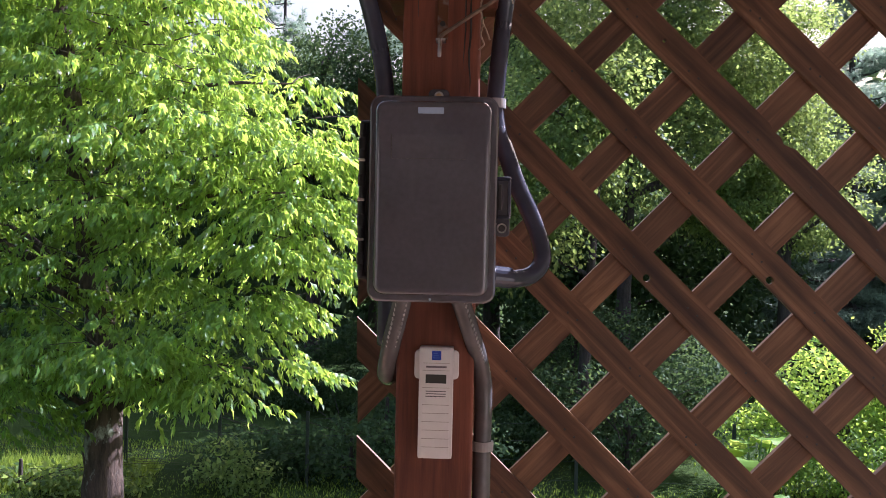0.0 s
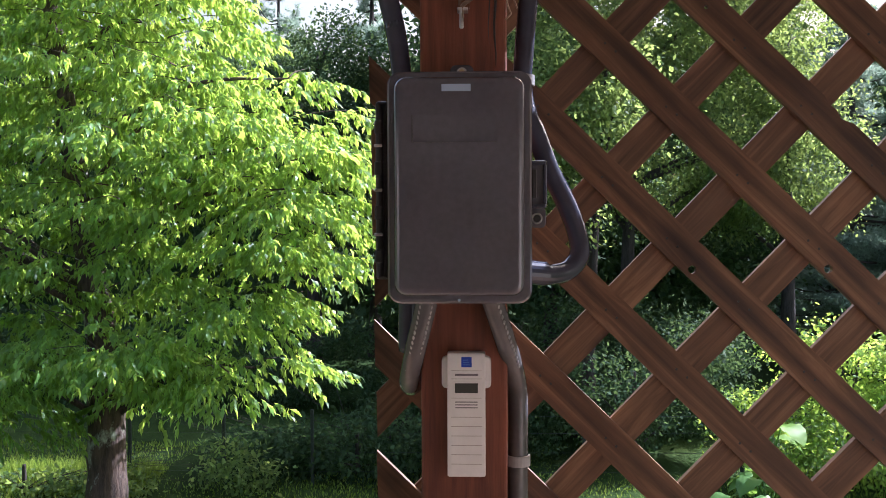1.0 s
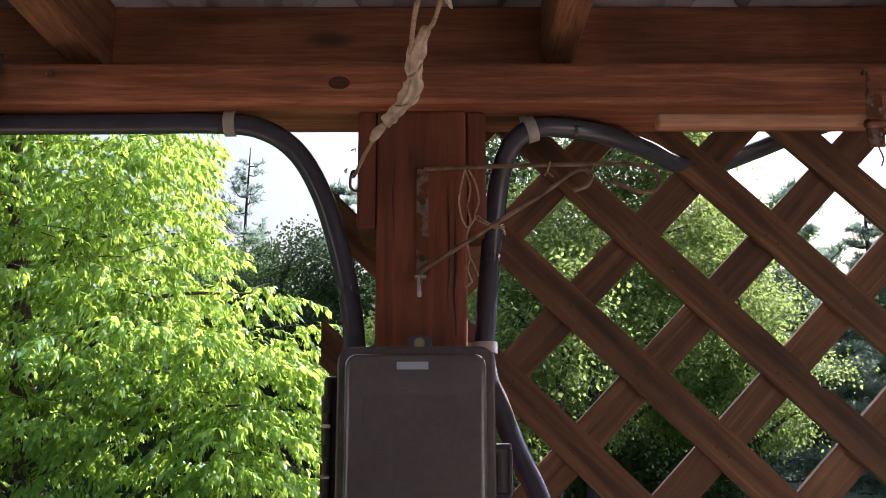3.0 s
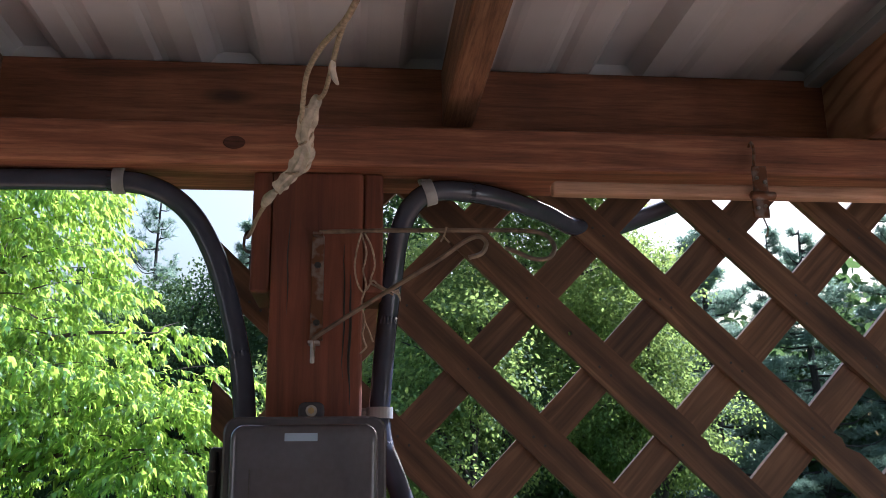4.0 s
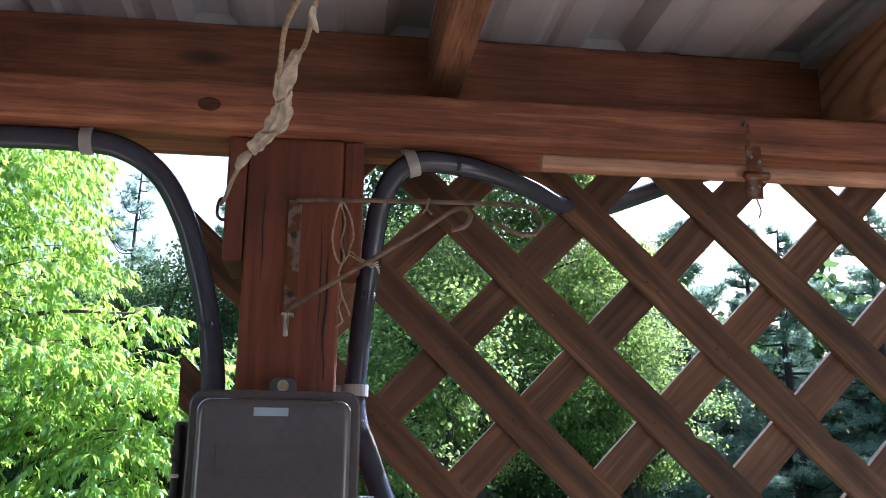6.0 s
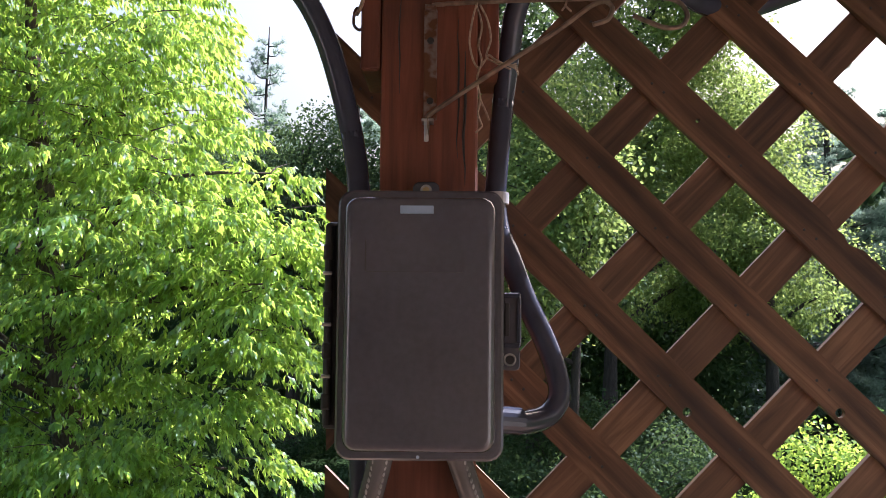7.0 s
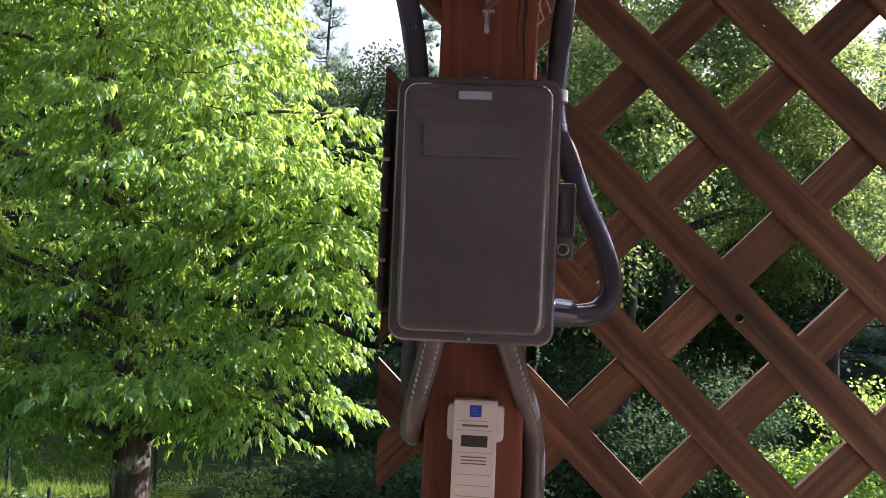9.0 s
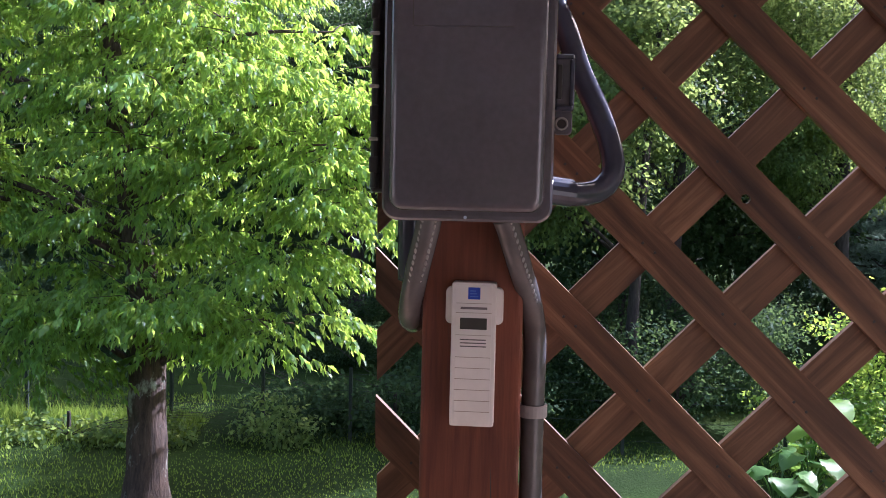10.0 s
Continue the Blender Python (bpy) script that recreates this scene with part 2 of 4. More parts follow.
M_GROUND, _nt, _b = material("lawn_ground", 0.95)
_b.inputs["Specular IOR Level"].default_value = 0.08
_mp = mapping(_nt, (1, 1, 1))
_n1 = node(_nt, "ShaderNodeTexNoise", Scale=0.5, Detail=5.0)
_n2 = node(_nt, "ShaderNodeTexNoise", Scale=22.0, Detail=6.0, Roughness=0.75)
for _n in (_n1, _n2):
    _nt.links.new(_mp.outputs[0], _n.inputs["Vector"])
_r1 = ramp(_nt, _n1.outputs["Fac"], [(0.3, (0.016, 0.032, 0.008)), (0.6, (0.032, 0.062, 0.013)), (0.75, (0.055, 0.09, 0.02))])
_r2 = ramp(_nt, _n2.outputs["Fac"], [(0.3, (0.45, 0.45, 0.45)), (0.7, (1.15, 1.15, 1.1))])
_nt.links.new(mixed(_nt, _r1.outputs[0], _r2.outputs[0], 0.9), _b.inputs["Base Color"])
bumped(_nt, _b, _n2.outputs["Fac"], 0.9, 0.05)


# ---- mesh helpers ----
def thing(name, label, category, at=(0, 0, 0), group="", kind=""):
    ob = new(name)
    ob.empty_display_size = 0.05
    ob.matrix_basis = Matrix.Translation(at)
    return tagged(ob, label, category, group, kind)


def mesh_object(name, bm, mat, smooth=False):
    me = bpy.data.meshes.new(name)
    bmesh.ops.recalc_face_normals(bm, faces=bm.faces)
    bm.to_mesh(me)
    bm.free()
    if smooth:
        me.polygons.foreach_set("use_smooth", [True] * len(me.polygons))
    me.materials.append(mat)
    return new(name, me)


def part(name, bm, mat, parent, label="", smooth=False):
    """One mesh under a thing or a part; its vertices are given in world metres."""
    ob = mesh_object(name, bm, mat, smooth)
    ob.parent = parent
    if parent.parent is None:
        ob.matrix_parent_inverse = parent.matrix_basis.inverted()
    return tagged(ob, label)


def block(x0, x1, y0, y1, z0, z1, bevel=0.0, seg=2, bm=None):
    own = bmesh.new()
    bmesh.ops.create_cube(own, size=1.0)
    for v in own.verts:
        v.co = (x0 if v.co.x < 0 else x1, y0 if v.co.y < 0 else y1, z0 if v.co.z < 0 else z1)
    if bevel:
        bmesh.ops.bevel(own, geom=list(own.edges), offset=bevel, segments=seg, profile=0.5, affect="EDGES")
    if bm is None:
        return own
    me = bpy.data.meshes.new("tmp")
    own.to_mesh(me)
    bm.from_mesh(me)
    bpy.data.meshes.remove(me)
    own.free()
    return bm


def cylinder(p, q, r, seg=16, r2=None, bevel=0.0):
    bm = bmesh.new()
    p, q = Vector(p), Vector(q)
    d = q - p
    m = Matrix.Translation((p + q) / 2) @ d.to_track_quat("Z", "Y").to_matrix().to_4x4()
    bmesh.ops.create_cone(bm, cap_ends=True, segments=seg, radius1=r, radius2=r if r2 is None else r2, depth=d.length, matrix=m)
    if bevel:
        rim = [e for e in bm.edges if any(len(f.verts) > 4 for f in e.link_faces)]
        bmesh.ops.bevel(bm, geom=rim, offset=bevel, segments=2, affect="EDGES")
    return bm


def spline(points, steps=8):
    """A smooth line through the points (Catmull-Rom)."""
    p = [Vector(q) for q in points]
    p = [2 * p[0] - p[1]] + p + [2 * p[-1] - p[-2]]
    out = []
    for i in range(1, len(p) - 2):
        a, b, c, d = p[i - 1 : i + 3]
        for s in range(steps):
            t = s / steps
            out.append(0.5 * (2 * b + (c - a) * t + (2 * a - 5 * b + 4 * c - d) * t * t + (3 * b - a - 3 * c + d) * t ** 3))
    out.append(p[-2])
    return out


def sweep(points, radius, seg=12, steps=8, bm=None, wobble=0.0, flat=1.0):
    """A round bar along a smooth line; radius is a number or a function of 0..1."""
    line = spline(points, steps) if steps else [Vector(q) for q in points]
    bm = bm or bmesh.new()
    side = None
    rings = []
    for i, c in enumerate(line):
        d = (line[min(i + 1, len(line) - 1)] - line[max(i - 1, 0)]).normalized()
        if side is None:
            side = d.orthogonal().normalized()
        side = (side - d * side.dot(d)).normalized()
        up = d.cross(side)
        r = radius(i / (len(line) - 1)) if callable(radius) else radius
        ring = []
        for k in range(seg):
            a = 2 * math.pi * k / seg
            rr = r * (1 + wobble * noise.noise(c * 6 + Vector((math.cos(a), math.sin(a), 0)) * 2))
            ring.append(bm.verts.new(c + side * (math.cos(a) * rr) + up * (math.sin(a) * rr * flat)))
        rings.append(ring)
    for a, b in zip(rings, rings[1:]):
        for k in range(seg):
            bm.faces.new((a[k], a[(k + 1) % seg], b[(k + 1) % seg], b[k]))
    bm.faces.new(rings[0][::-1])
    bm.faces.new(rings[-1])
    return bm


LEAF_FORM = np.array([(0, 0, -0.05), (-0.5, 0.45, 0.08), (0.5, 0.45, 0.08), (0, 1, -0.14)])
LEAF_FACES = np.array([(0, 2, 1), (1, 2, 3)])
QUAD_FORM = np.array([(-0.32, 0.02, 0), (0.3, 0, 0.04), (0.5, 0.55, -0.04), (0.05, 1, -0.1), (-0.5, 0.5, -0.06)])
QUAD_FACES = np.array([(0, 1, 2), (0, 2, 4), (2, 3, 4)])
NEEDLE_FORM = np.array([(-0.5, 0, 0), (0.5, 0, 0), (0, 1, -0.05)])
NEEDLE_FACES = np.array([(0, 1, 2)])


def unit(v):
    return v / np.maximum(np.linalg.norm(v, axis=-1, keepdims=True), 1e-9)


def leaf_mesh(name, pos, way, face, length, width, form=LEAF_FORM, faces=LEAF_FACES):
    """Many leaves in one mesh: each at pos, growing along way, its upper side turned to face."""
    way = unit(way)
    side = unit(np.cross(way, face))
    up = np.cross(side, way)
    v = pos[:, None] + form[None, :, 0:1] * (side * width[:, None])[:, None] + form[None, :, 1:2] * (way * length[:, None])[:, None] + form[None, :, 2:3] * (up * length[:, None])[:, None]
    n, k = len(pos), len(form)
    f = (faces[None] + (np.arange(n) * k)[:, None, None]).reshape(-1, 3)
    me = bpy.data.meshes.new(name)
    me.vertices.add(n * k)
    me.vertices.foreach_set("co", v.reshape(-1).astype(np.float32))
    me.loops.add(f.size)
    me.loops.foreach_set("vertex_index", f.reshape(-1).astype(np.int32))
    me.polygons.add(len(f))
    me.polygons.foreach_set("loop_start", np.arange(0, f.size, 3, dtype=np.int32))
    me.update(calc_edges=True)
    return me


def leaf_part(name, me, mat, parent, label=""):
    me.materials.append(mat)
    ob = new(name, me)
    ob.parent = parent
    ob.matrix_parent_inverse = parent.matrix_basis.inverted()
    return tagged(ob, label)


# ---- setting: ground, deck, added unseen wall, roof frame ----
GROUND_Z = -1.75
bm = bmesh.new()
bmesh.ops.create_grid(bm, x_segments=120, y_segments=120, size=1.0)
for v in bm.verts:
    x, y = v.co.x, v.co.y
    x, y = 14 * x + 500 * x ** 5, 14 * y + 500 * y ** 5 + 10
    v.co = (x, y, GROUND_Z + 0.06 * noise.noise(Vector((x * 0.3, y * 0.3, 0))) + 0.012 * max(0, y - 14))
tagged(mesh_object("ground", bm, M_GROUND, True), "mown green lawn in darker and lighter patches", "ground", kind="structure")

deck = thing("deck", "wooden deck floor of sawn boards under the roof", "floor", (0, -1.4, 0), kind="structure")
for i in range(24):
    part("plank", block(-2.4, 2.6, -3.0 + i * 0.135, -3.0 + i * 0.135 + 0.128, -0.04, 0.0, 0.004, 1), M_DECK, deck)
bm = block(-2.4, 2.6, 0.2, 0.24, -0.28, -0.04)
part("deck_rim", bm, M_DECK, deck)
for x in (-2.3, 2.5):
    for y in (-2.8, 0.1):
        part("deck_post", block(x - 0.07, x + 0.07, y - 0.07, y + 0.07, GROUND_Z - 0.3, -0.04, 0.004), M_DECK, deck)

# unseen wall, added to close the place behind and bounce light
wall = thing("unseen_house_wall", "unseen house wall of pale lap siding, added behind the deck", "wall", (0, -3.1, GROUND_Z), kind="structure")
for i in range(26):
    z = GROUND_Z + i * 0.18
    part("board", block(-5.0, 5.0, -3.2, -3.08 - 0.012 * (i % 2), z, z + 0.178, 0.004, 1), M_SIDING, wall)

# post with a packing board on either side of its head
PX0, PX1, PY0, PY1 = -0.005, 0.084, -0.025, 0.064
PLATE_Z0, PLATE_Z1 = 1.905, 1.948
post = thing("post", "red-brown stained square timber post, checked and weathered", "post", (0.04, 0.02, 0), kind="structure")
bm = block(PX0, PX1, PY0, PY1, 0.0, PLATE_Z0, 0.004, 3)
part("shaft", bm, M_POST, post)
for x0, x1 in ((-0.0245, PX0 - 0.0005), (PX1 + 0.0005, 0.1035)):
    part("packing_board", block(x0, x1, PY0 + 0.003, PY1, 1.783, PLATE_Z0, 0.003), M_POST, post)
# drying checks in the post
bm = bmesh.new()
for x, z0, z1, w in ((0.072, 1.675, 1.80, 0.0011), (0.066, 1.70, 1.83, 0.0007), (0.012, 1.76, 1.86, 0.0006), (0.06, 1.0, 1.22, 0.0008)):
    pts = [(x + 0.002 * noise.noise(Vector((z * 30, x, 0))), PY0 - 0.0002, z) for z in np.linspace(z0, z1, 9)]
    sweep(pts, lambda s, w=w: w * (0.25 + math.sin(math.pi * s)), 6, 0, bm)
part("crack", bm, M_HINGE, post)

plate = tagged(mesh_object("top_plate", block(-2.4, 2.6, -0.045, 0.045, PLATE_Z0, PLATE_Z1, 0.005, 3), M_PLATE), "orange-brown stained timber plate laid flat on the posts", "beam", kind="structure")
for x, z, r in ((-0.042, 1.926, 0.0085), (0.70, 1.914, 0.007), (-0.62, 1.93, 0.008)):
    bm = bmesh.new()
    bmesh.ops.create_icosphere(bm, subdivisions=3, radius=r, matrix=Matrix.Translation((x, -0.0451, z)) @ Matrix.Diagonal((1.25, 0.05, 0.8, 1)))
    part("knot", bm, M_KNOT, plate, "dark knot in the timber", True)
rim = tagged(mesh_object("rim_board", block(-2.4, 2.6, 0.042, 0.08, PLATE_Z1 + 0.001, 2.0535, 0.003), M_RIM), "brown sawn rim board under the roof edge", "beam", kind="structure")
for x in (-2.3, 2.52):
    tagged(mesh_object("far_post", block(x - 0.045, x + 0.045, PY0, PY1, 0.0, PLATE_Z0, 0.004), M_POST), "red-brown stained square timber post", "post", kind="structure")


def rafter(x0, x1, z0, z1, mat=None):
    bm = block(x0, x1, -3.05, 0.041, z0, z1, 0.004)
    tagged(mesh_object("rafter", bm, mat or M_RAFTER), "sawn pine rafter under the metal roof", "rafter", "rafters", "structure")


rafter(-0.338, -0.300, 1.972, 2.052)
rafter(0.169, 0.203, 1.982, 2.052)
rafter(0.612, 0.651, 1.9495, 2.052, M_FIGURED)
for k in range(4):
    rafter(-0.84 - 0.5 * k, -0.80 - 0.5 * k, 1.972, 2.052)
    rafter(1.10 + 0.45 * k, 1.14 + 0.45 * k, 1.972, 2.052)


def roof_height(x):
    """Profile of the ribbed sheet: tall ribs with two low ones between."""
    p = (x - 0.37 + 10 * 0.215) % 0.215
    p = min(p, 0.215 - p)
    z = 0.0
    if p < 0.032:
        z = 0.019 * min(1.0, (0.032 - p) / 0.014)
    q = abs(p - 0.072)
    if q < 0.012:
        z = max(z, 0.004 * min(1.0, (0.012 - q) / 0.006))
    return z


bm = bmesh.new()
rows = []
xs = np.arange(-2.6, 2.8, 0.0072)
for y in (0.17, -3.08):
    for dz in (0.0, 0.0012):
        rows.append([bm.verts.new((x, y, 2.055 + dz + roof_height(x))) for x in xs])
for a, b in ((0, 2), (1, 3), (0, 1), (2, 3)):
    for i in range(len(xs) - 1):
        bm.faces.new((rows[a][i], rows[a][i + 1], rows[b][i + 1], rows[b][i]))
tagged(mesh_object("roof", bm, M_ROOF), "pale ribbed metal roof sheeting seen from below", "roof", kind="structure")
tagged(mesh_object("roof_closure", block(-2.4, 2.6, 0.06, 0.079, 2.0537, 2.078), M_ROOF), "pale closure strip under the roof ribs", "trim", kind="structure")
# edge flashing beside the rafter
tagged(mesh_object("roof_flashing", block(0.592, 0.6115, -3.05, 0.04, 2.043, 2.0535, 0.001), M_FLASH), "grey metal flashing along the roof sheet", "flashing", kind="structure")

# ---- the enclosure on the post ----
BX0, BX1, BZ0, BZ1 = -0.032, 0.105, 1.440, 1.660


def rounded_slab(x0, x1, z0, z1, y0, y1, corner, edge):
    """A slab standing upright: corners rounded in the front view, front edge softened."""
    bm = bmesh.new()
    ring = []
    for cx, cz, a0 in ((x1 - corner, z1 - corner, 0), (x0 + corner, z1 - corner, 90), (x0 + corner, z0 + corner, 180), (x1 - corner, z0 + corner, 270)):
        for k in range(7):
            a = radians(a0 + 15 * k)
            ring.append((cx + corner * math.cos(a), cz + corner * math.sin(a)))
    vs = [bm.verts.new((x, y1, z)) for x, z in ring]
    face = bm.faces.new(vs)
    out = bmesh.ops.extrude_face_region(bm, geom=[face])
    moved = [g for g in out["geom"] if isinstance(g, bmesh.types.BMVert)]
    for v in moved:
        v.co.y = y0
    if edge:
        front = [e for e in bm.edges if all(abs(v.co.y - y0) < 1e-6 for v in e.verts)]
        bmesh.ops.bevel(bm, geom=front, offset=edge, segments=3, profile=0.6, affect="EDGES")
    return bm


box = thing("electrical_enclosure", "dark grey plastic weatherproof enclosure screwed to the post", "electrical box", (0.036, -0.03, BZ0))
part("body", rounded_slab(BX0 + 0.004, BX1 - 0.004, BZ0 + 0.003, BZ1 - 0.003, -0.078, -0.0335, 0.010, 0.0), M_BOX, box)
part("gasket", rounded_slab(BX0 + 0.006, BX1 - 0.006, BZ0 + 0.005, BZ1 - 0.005, -0.081, -0.078, 0.009, 0.0), M_HINGE, box)
lid = part("lid", rounded_slab(BX0, BX1, BZ0, BZ1, -0.0985, -0.081, 0.013, 0.005), M_BOX, box, smooth=False)
part("raised_panel", rounded_slab(BX0 + 0.0075, BX1 - 0.0075, BZ0 + 0.0085, BZ1 - 0.0075, -0.113, -0.0984, 0.0115, 0.0075), M_BOX, lid, smooth=True)
part("embossed_plate", rounded_slab(-0.0066, 0.072, 1.5917, 1.6167, -0.1134, -0.1129, 0.001, 0.0), M_BOX, lid)
# thin black bars stand in for the shade along the embossed edge
part("emboss_shade", block(-0.0074, -0.0065, -0.1137, -0.113, 1.5917, 1.6167), M_HINGE, lid)
part("emboss_shade", block(-0.0065, 0.0715, -0.1135, -0.113, 1.5913, 1.5917), M_HINGE, lid)
part("label", rounded_slab(0.0205, 0.0475, 1.6385, 1.645, -0.1137, -0.113, 0.0005, 0.0), M_STICKER, lid, "small pale foil label")
part("injection_mark", cylinder((0.036, -0.0992, 1.4436), (0.036, -0.0984, 1.4436), 0.0014, 12), M_STICKER, lid)
for z0 in (BZ1,):
    foot = part("mounting_foot", rounded_slab(0.026, 0.05, z0 - 0.004, z0 + 0.0175, -0.033, -0.0255, 0.006, 0.002), M_BOX, box)
    zc = z0 + 0.0095
    part("washer", cylinder((0.038, -0.0345, zc), (0.038, -0.0328, zc), 0.0052, 20), M_STEEL, foot)
    part("screw_head", cylinder((0.038, -0.0365, zc), (0.038, -0.0343, zc), 0.0032, 6), M_BRASS, foot)
# hinge side: a long dark leaf with three pins
hinge = part("hinge_leaf", block(-0.0458, -0.0325, -0.072, -0.045, 1.462, 1.636, 0.003), M_HINGE, box, "black plastic hinge strip")
part("hinge_barrel", cylinder((-0.0415, -0.0745, 1.466), (-0.0415, -0.0745, 1.632), 0.0038, 14), M_HINGE, hinge)
for z in (1.592, 1.549, 1.506):
    part("hinge_pin", cylinder((-0.0463, -0.0785, z), (-0.0385, -0.0785, z), 0.0016, 10, bevel=0.0005), M_STEEL, hinge, "small bright metal pin")
for z in (1.61, 1.57, 1.527, 1.485):
    part("hinge_knuckle", block(-0.0462, -0.038, -0.079, -0.070, z - 0.007, z + 0.007, 0.002), M_HINGE, hinge)
# latch side: a padlock hasp
latch = part("latch", block(0.1045, 0.1205, -0.075, -0.064, 1.531, 1.577, 0.002), M_BOX, box)
for z0, z1 in ((1.5725, 1.5765), (1.531, 1.535)):
    part("latch_bar", block(0.1055, 0.1195, -0.0785, -0.0745, z0, z1, 0.001), M_CONDUIT, latch)
part("latch_bar", block(0.1165, 0.1205, -0.0785, -0.0745, 1.535, 1.5725, 0.001), M_CONDUIT, latch)
part("latch_slot", block(0.1065, 0.1105, -0.0772, -0.0745, 1.5405, 1.5685, 0.0008), M_HINGE, latch)
hasp = part("hasp", rounded_slab(0.1045, 0.1195, 1.512, 1.532, -0.073, -0.066, 0.004, 0.001), M_BOX, box)
bm = bmesh.new()
sweep([(0.111 + 0.0046 * math.cos(a), -0.0737, 1.521 + 0.0046 * math.sin(a)) for a in np.linspace(0, 2 * math.pi, 17)], 0.0009, 6, 0, bm)
part("hasp_ring", bm, M_STEEL, hasp)
part("hasp_hole", cylinder((0.111, -0.0735, 1.521), (0.111, -0.0725, 1.521), 0.0036, 16), M_HINGE, hasp)

# ---- conduits ----
R = 0.0107


def pipe_runs(points, runs, parent):
    """One pipe along a smooth line, made of straight and bent lengths."""
    fine = spline(points, 8)
    for name, a, b in runs:
        part(name, sweep(fine[a * 8 : min(b * 8 + 2, len(fine))], R, 18, 0), M_CONDUIT, parent, smooth=True)


def clip(parent_label, at, across, along, r=R):
    """A pale strap over a conduit with two ears and nails."""
    at, across, along = Vector(at), Vector(across).normalized(), Vector(along).normalized()
    out = across.cross(along).normalized()
    c = thing("conduit_clip", parent_label, "clip", at, "conduit clips")
    bm = bmesh.new()
    rings = []
    n = 14
    for k in range(n + 1):
        a = math.pi * (-0.1 + 1.2 * k / n)
        d = across * math.cos(a) + out * math.sin(a)
        rings.append([bm.verts.new(at + d * rr + along * s) for rr, s in ((r + 0.0003, -0.0055), (r + 0.0026, -0.0055), (r + 0.0026, 0.0055), (r + 0.0003, 0.0055))])
    for a, b in zip(rings, rings[1:]):
        for k in range(4):
            bm.faces.new((a[k], a[(k + 1) % 4], b[(k + 1) % 4], b[k]))
    bm.faces.new(rings[0]), bm.faces.new(rings[-1][::-1])
    part("strap", bm, M_CLAMP, c)
    ear = at + across * (r + 0.0045) - out * 0.003
    bm = bmesh.new()
    bmesh.ops.create_cube(bm, size=1.0, matrix=Matrix.Translation(ear) @ Matrix((across, out, along)).transposed().to_4x4() @ Matrix.Diagonal((0.009, 0.007, 0.011, 1)))
    bmesh.ops.bevel(bm, geom=list(bm.edges), offset=0.0012, segments=2, affect="EDGES")
    e = part("ear", bm, M_CLAMP, c)
    part("nail", cylinder(ear + out * 0.003, ear + out * 0.005, 0.0022, 10), M_STEEL, e)
    return c


cond = thing("conduit", "grey plastic conduit running under the plate and down beside the post", "conduit", (-0.03, 0.02, 1.35))
line = [(-2.2, -0.016, 1.8935), (-1.2, -0.016, 1.8935), (-0.60, -0.016, 1.8935), (-0.297, -0.016, 1.894), (-0.165, -0.016, 1.8945), (-0.118, -0.014, 1.887), (-0.085, -0.011, 1.863),
        (-0.062, -0.008, 1.824), (-0.0465, -0.005, 1.779), (-0.0335, -0.005, 1.727), (-0.026, -0.007, 1.676), (-0.022, -0.014, 1.60), (-0.0195, -0.02, 1.50), (-0.0185, -0.018, 1.43), (-0.019, -0.008, 1.385)]
pipe_runs(line, (("straight_run", 0, 4), ("bend", 4, 9), ("drop", 9, 14)), cond)
clip("pale grey plastic strap holding conduit under the plate", (-0.154, -0.016, 1.8945), (0, 0, 1), (-1, 0, -0.02))

tail = thing("flexible_conduit", "grey ribbed flexible conduit leaving the enclosure and passing behind the post", "conduit", (-0.01, 0.0, 1.34))
part("pipe", sweep([(0.004, -0.058, 1.444), (0.001, -0.055, 1.43), (-0.007, -0.043, 1.40), (-0.014, -0.026, 1.372), (-0.0185, -0.006, 1.352), (-0.0185, 0.018, 1.343), (-0.016, 0.05, 1.342), (-0.016, 0.085, 1.342)], R, 18, 10), M_FLEX, tail, smooth=True)
# pale beads put the glints of the ribs onto the pipe
bm = bmesh.new()
for s in ((-1,), (1,)):
    pts = [(0.004 + 0.0055 * s[0], -0.0665, 1.440), (-0.005 + 0.0055 * s[0], -0.0545, 1.403), (-0.0155 + 0.004 * s[0], -0.032, 1.368)]
    for k, q in enumerate(spline(pts, 7)):
        bmesh.ops.create_icosphere(bm, subdivisions=1, radius=0.0014, matrix=Matrix.Translation(q + Vector((0, -0.0005, 0))) @ Matrix.Diagonal((1, 0.6, 1.9, 1)))
part("rib_glint_beads", bm, M_CLAMP, tail)

cond2 = thing("conduit", "grey plastic conduit looping from the plate into the enclosure side", "conduit", (0.1, 0.02, 1.46))
line = [(0.75, 0.15, 2.03), (0.62, 0.15, 1.985), (0.50, 0.148, 1.945), (0.43, 0.14, 1.916), (0.375, 0.125, 1.894), (0.325, 0.092, 1.886), (0.285, 0.055, 1.889), (0.236, 0.02, 1.893), (0.196, 0.0, 1.894),
        (0.156, -0.008, 1.892), (0.133, -0.002, 1.878), (0.1205, 0.012, 1.85), (0.1155, 0.026, 1.815), (0.110, 0.035, 1.7695), (0.104, 0.035, 1.698), (0.1025, 0.034, 1.668), (0.106, 0.028, 1.64),
        (0.116, 0.018, 1.613), (0.130, 0.013, 1.574), (0.147, 0.010, 1.538), (0.158, 0.008, 1.508), (0.1605, 0.004, 1.485), (0.1495, -0.006, 1.4695), (0.131, -0.02, 1.4645), (0.1145, -0.03, 1.4655), (0.098, -0.037, 1.468)]
pipe_runs(line, (("upper_run", 0, 8), ("bend", 8, 13), ("drop", 13, 16), ("loop", 16, len(line) - 1)), cond2)
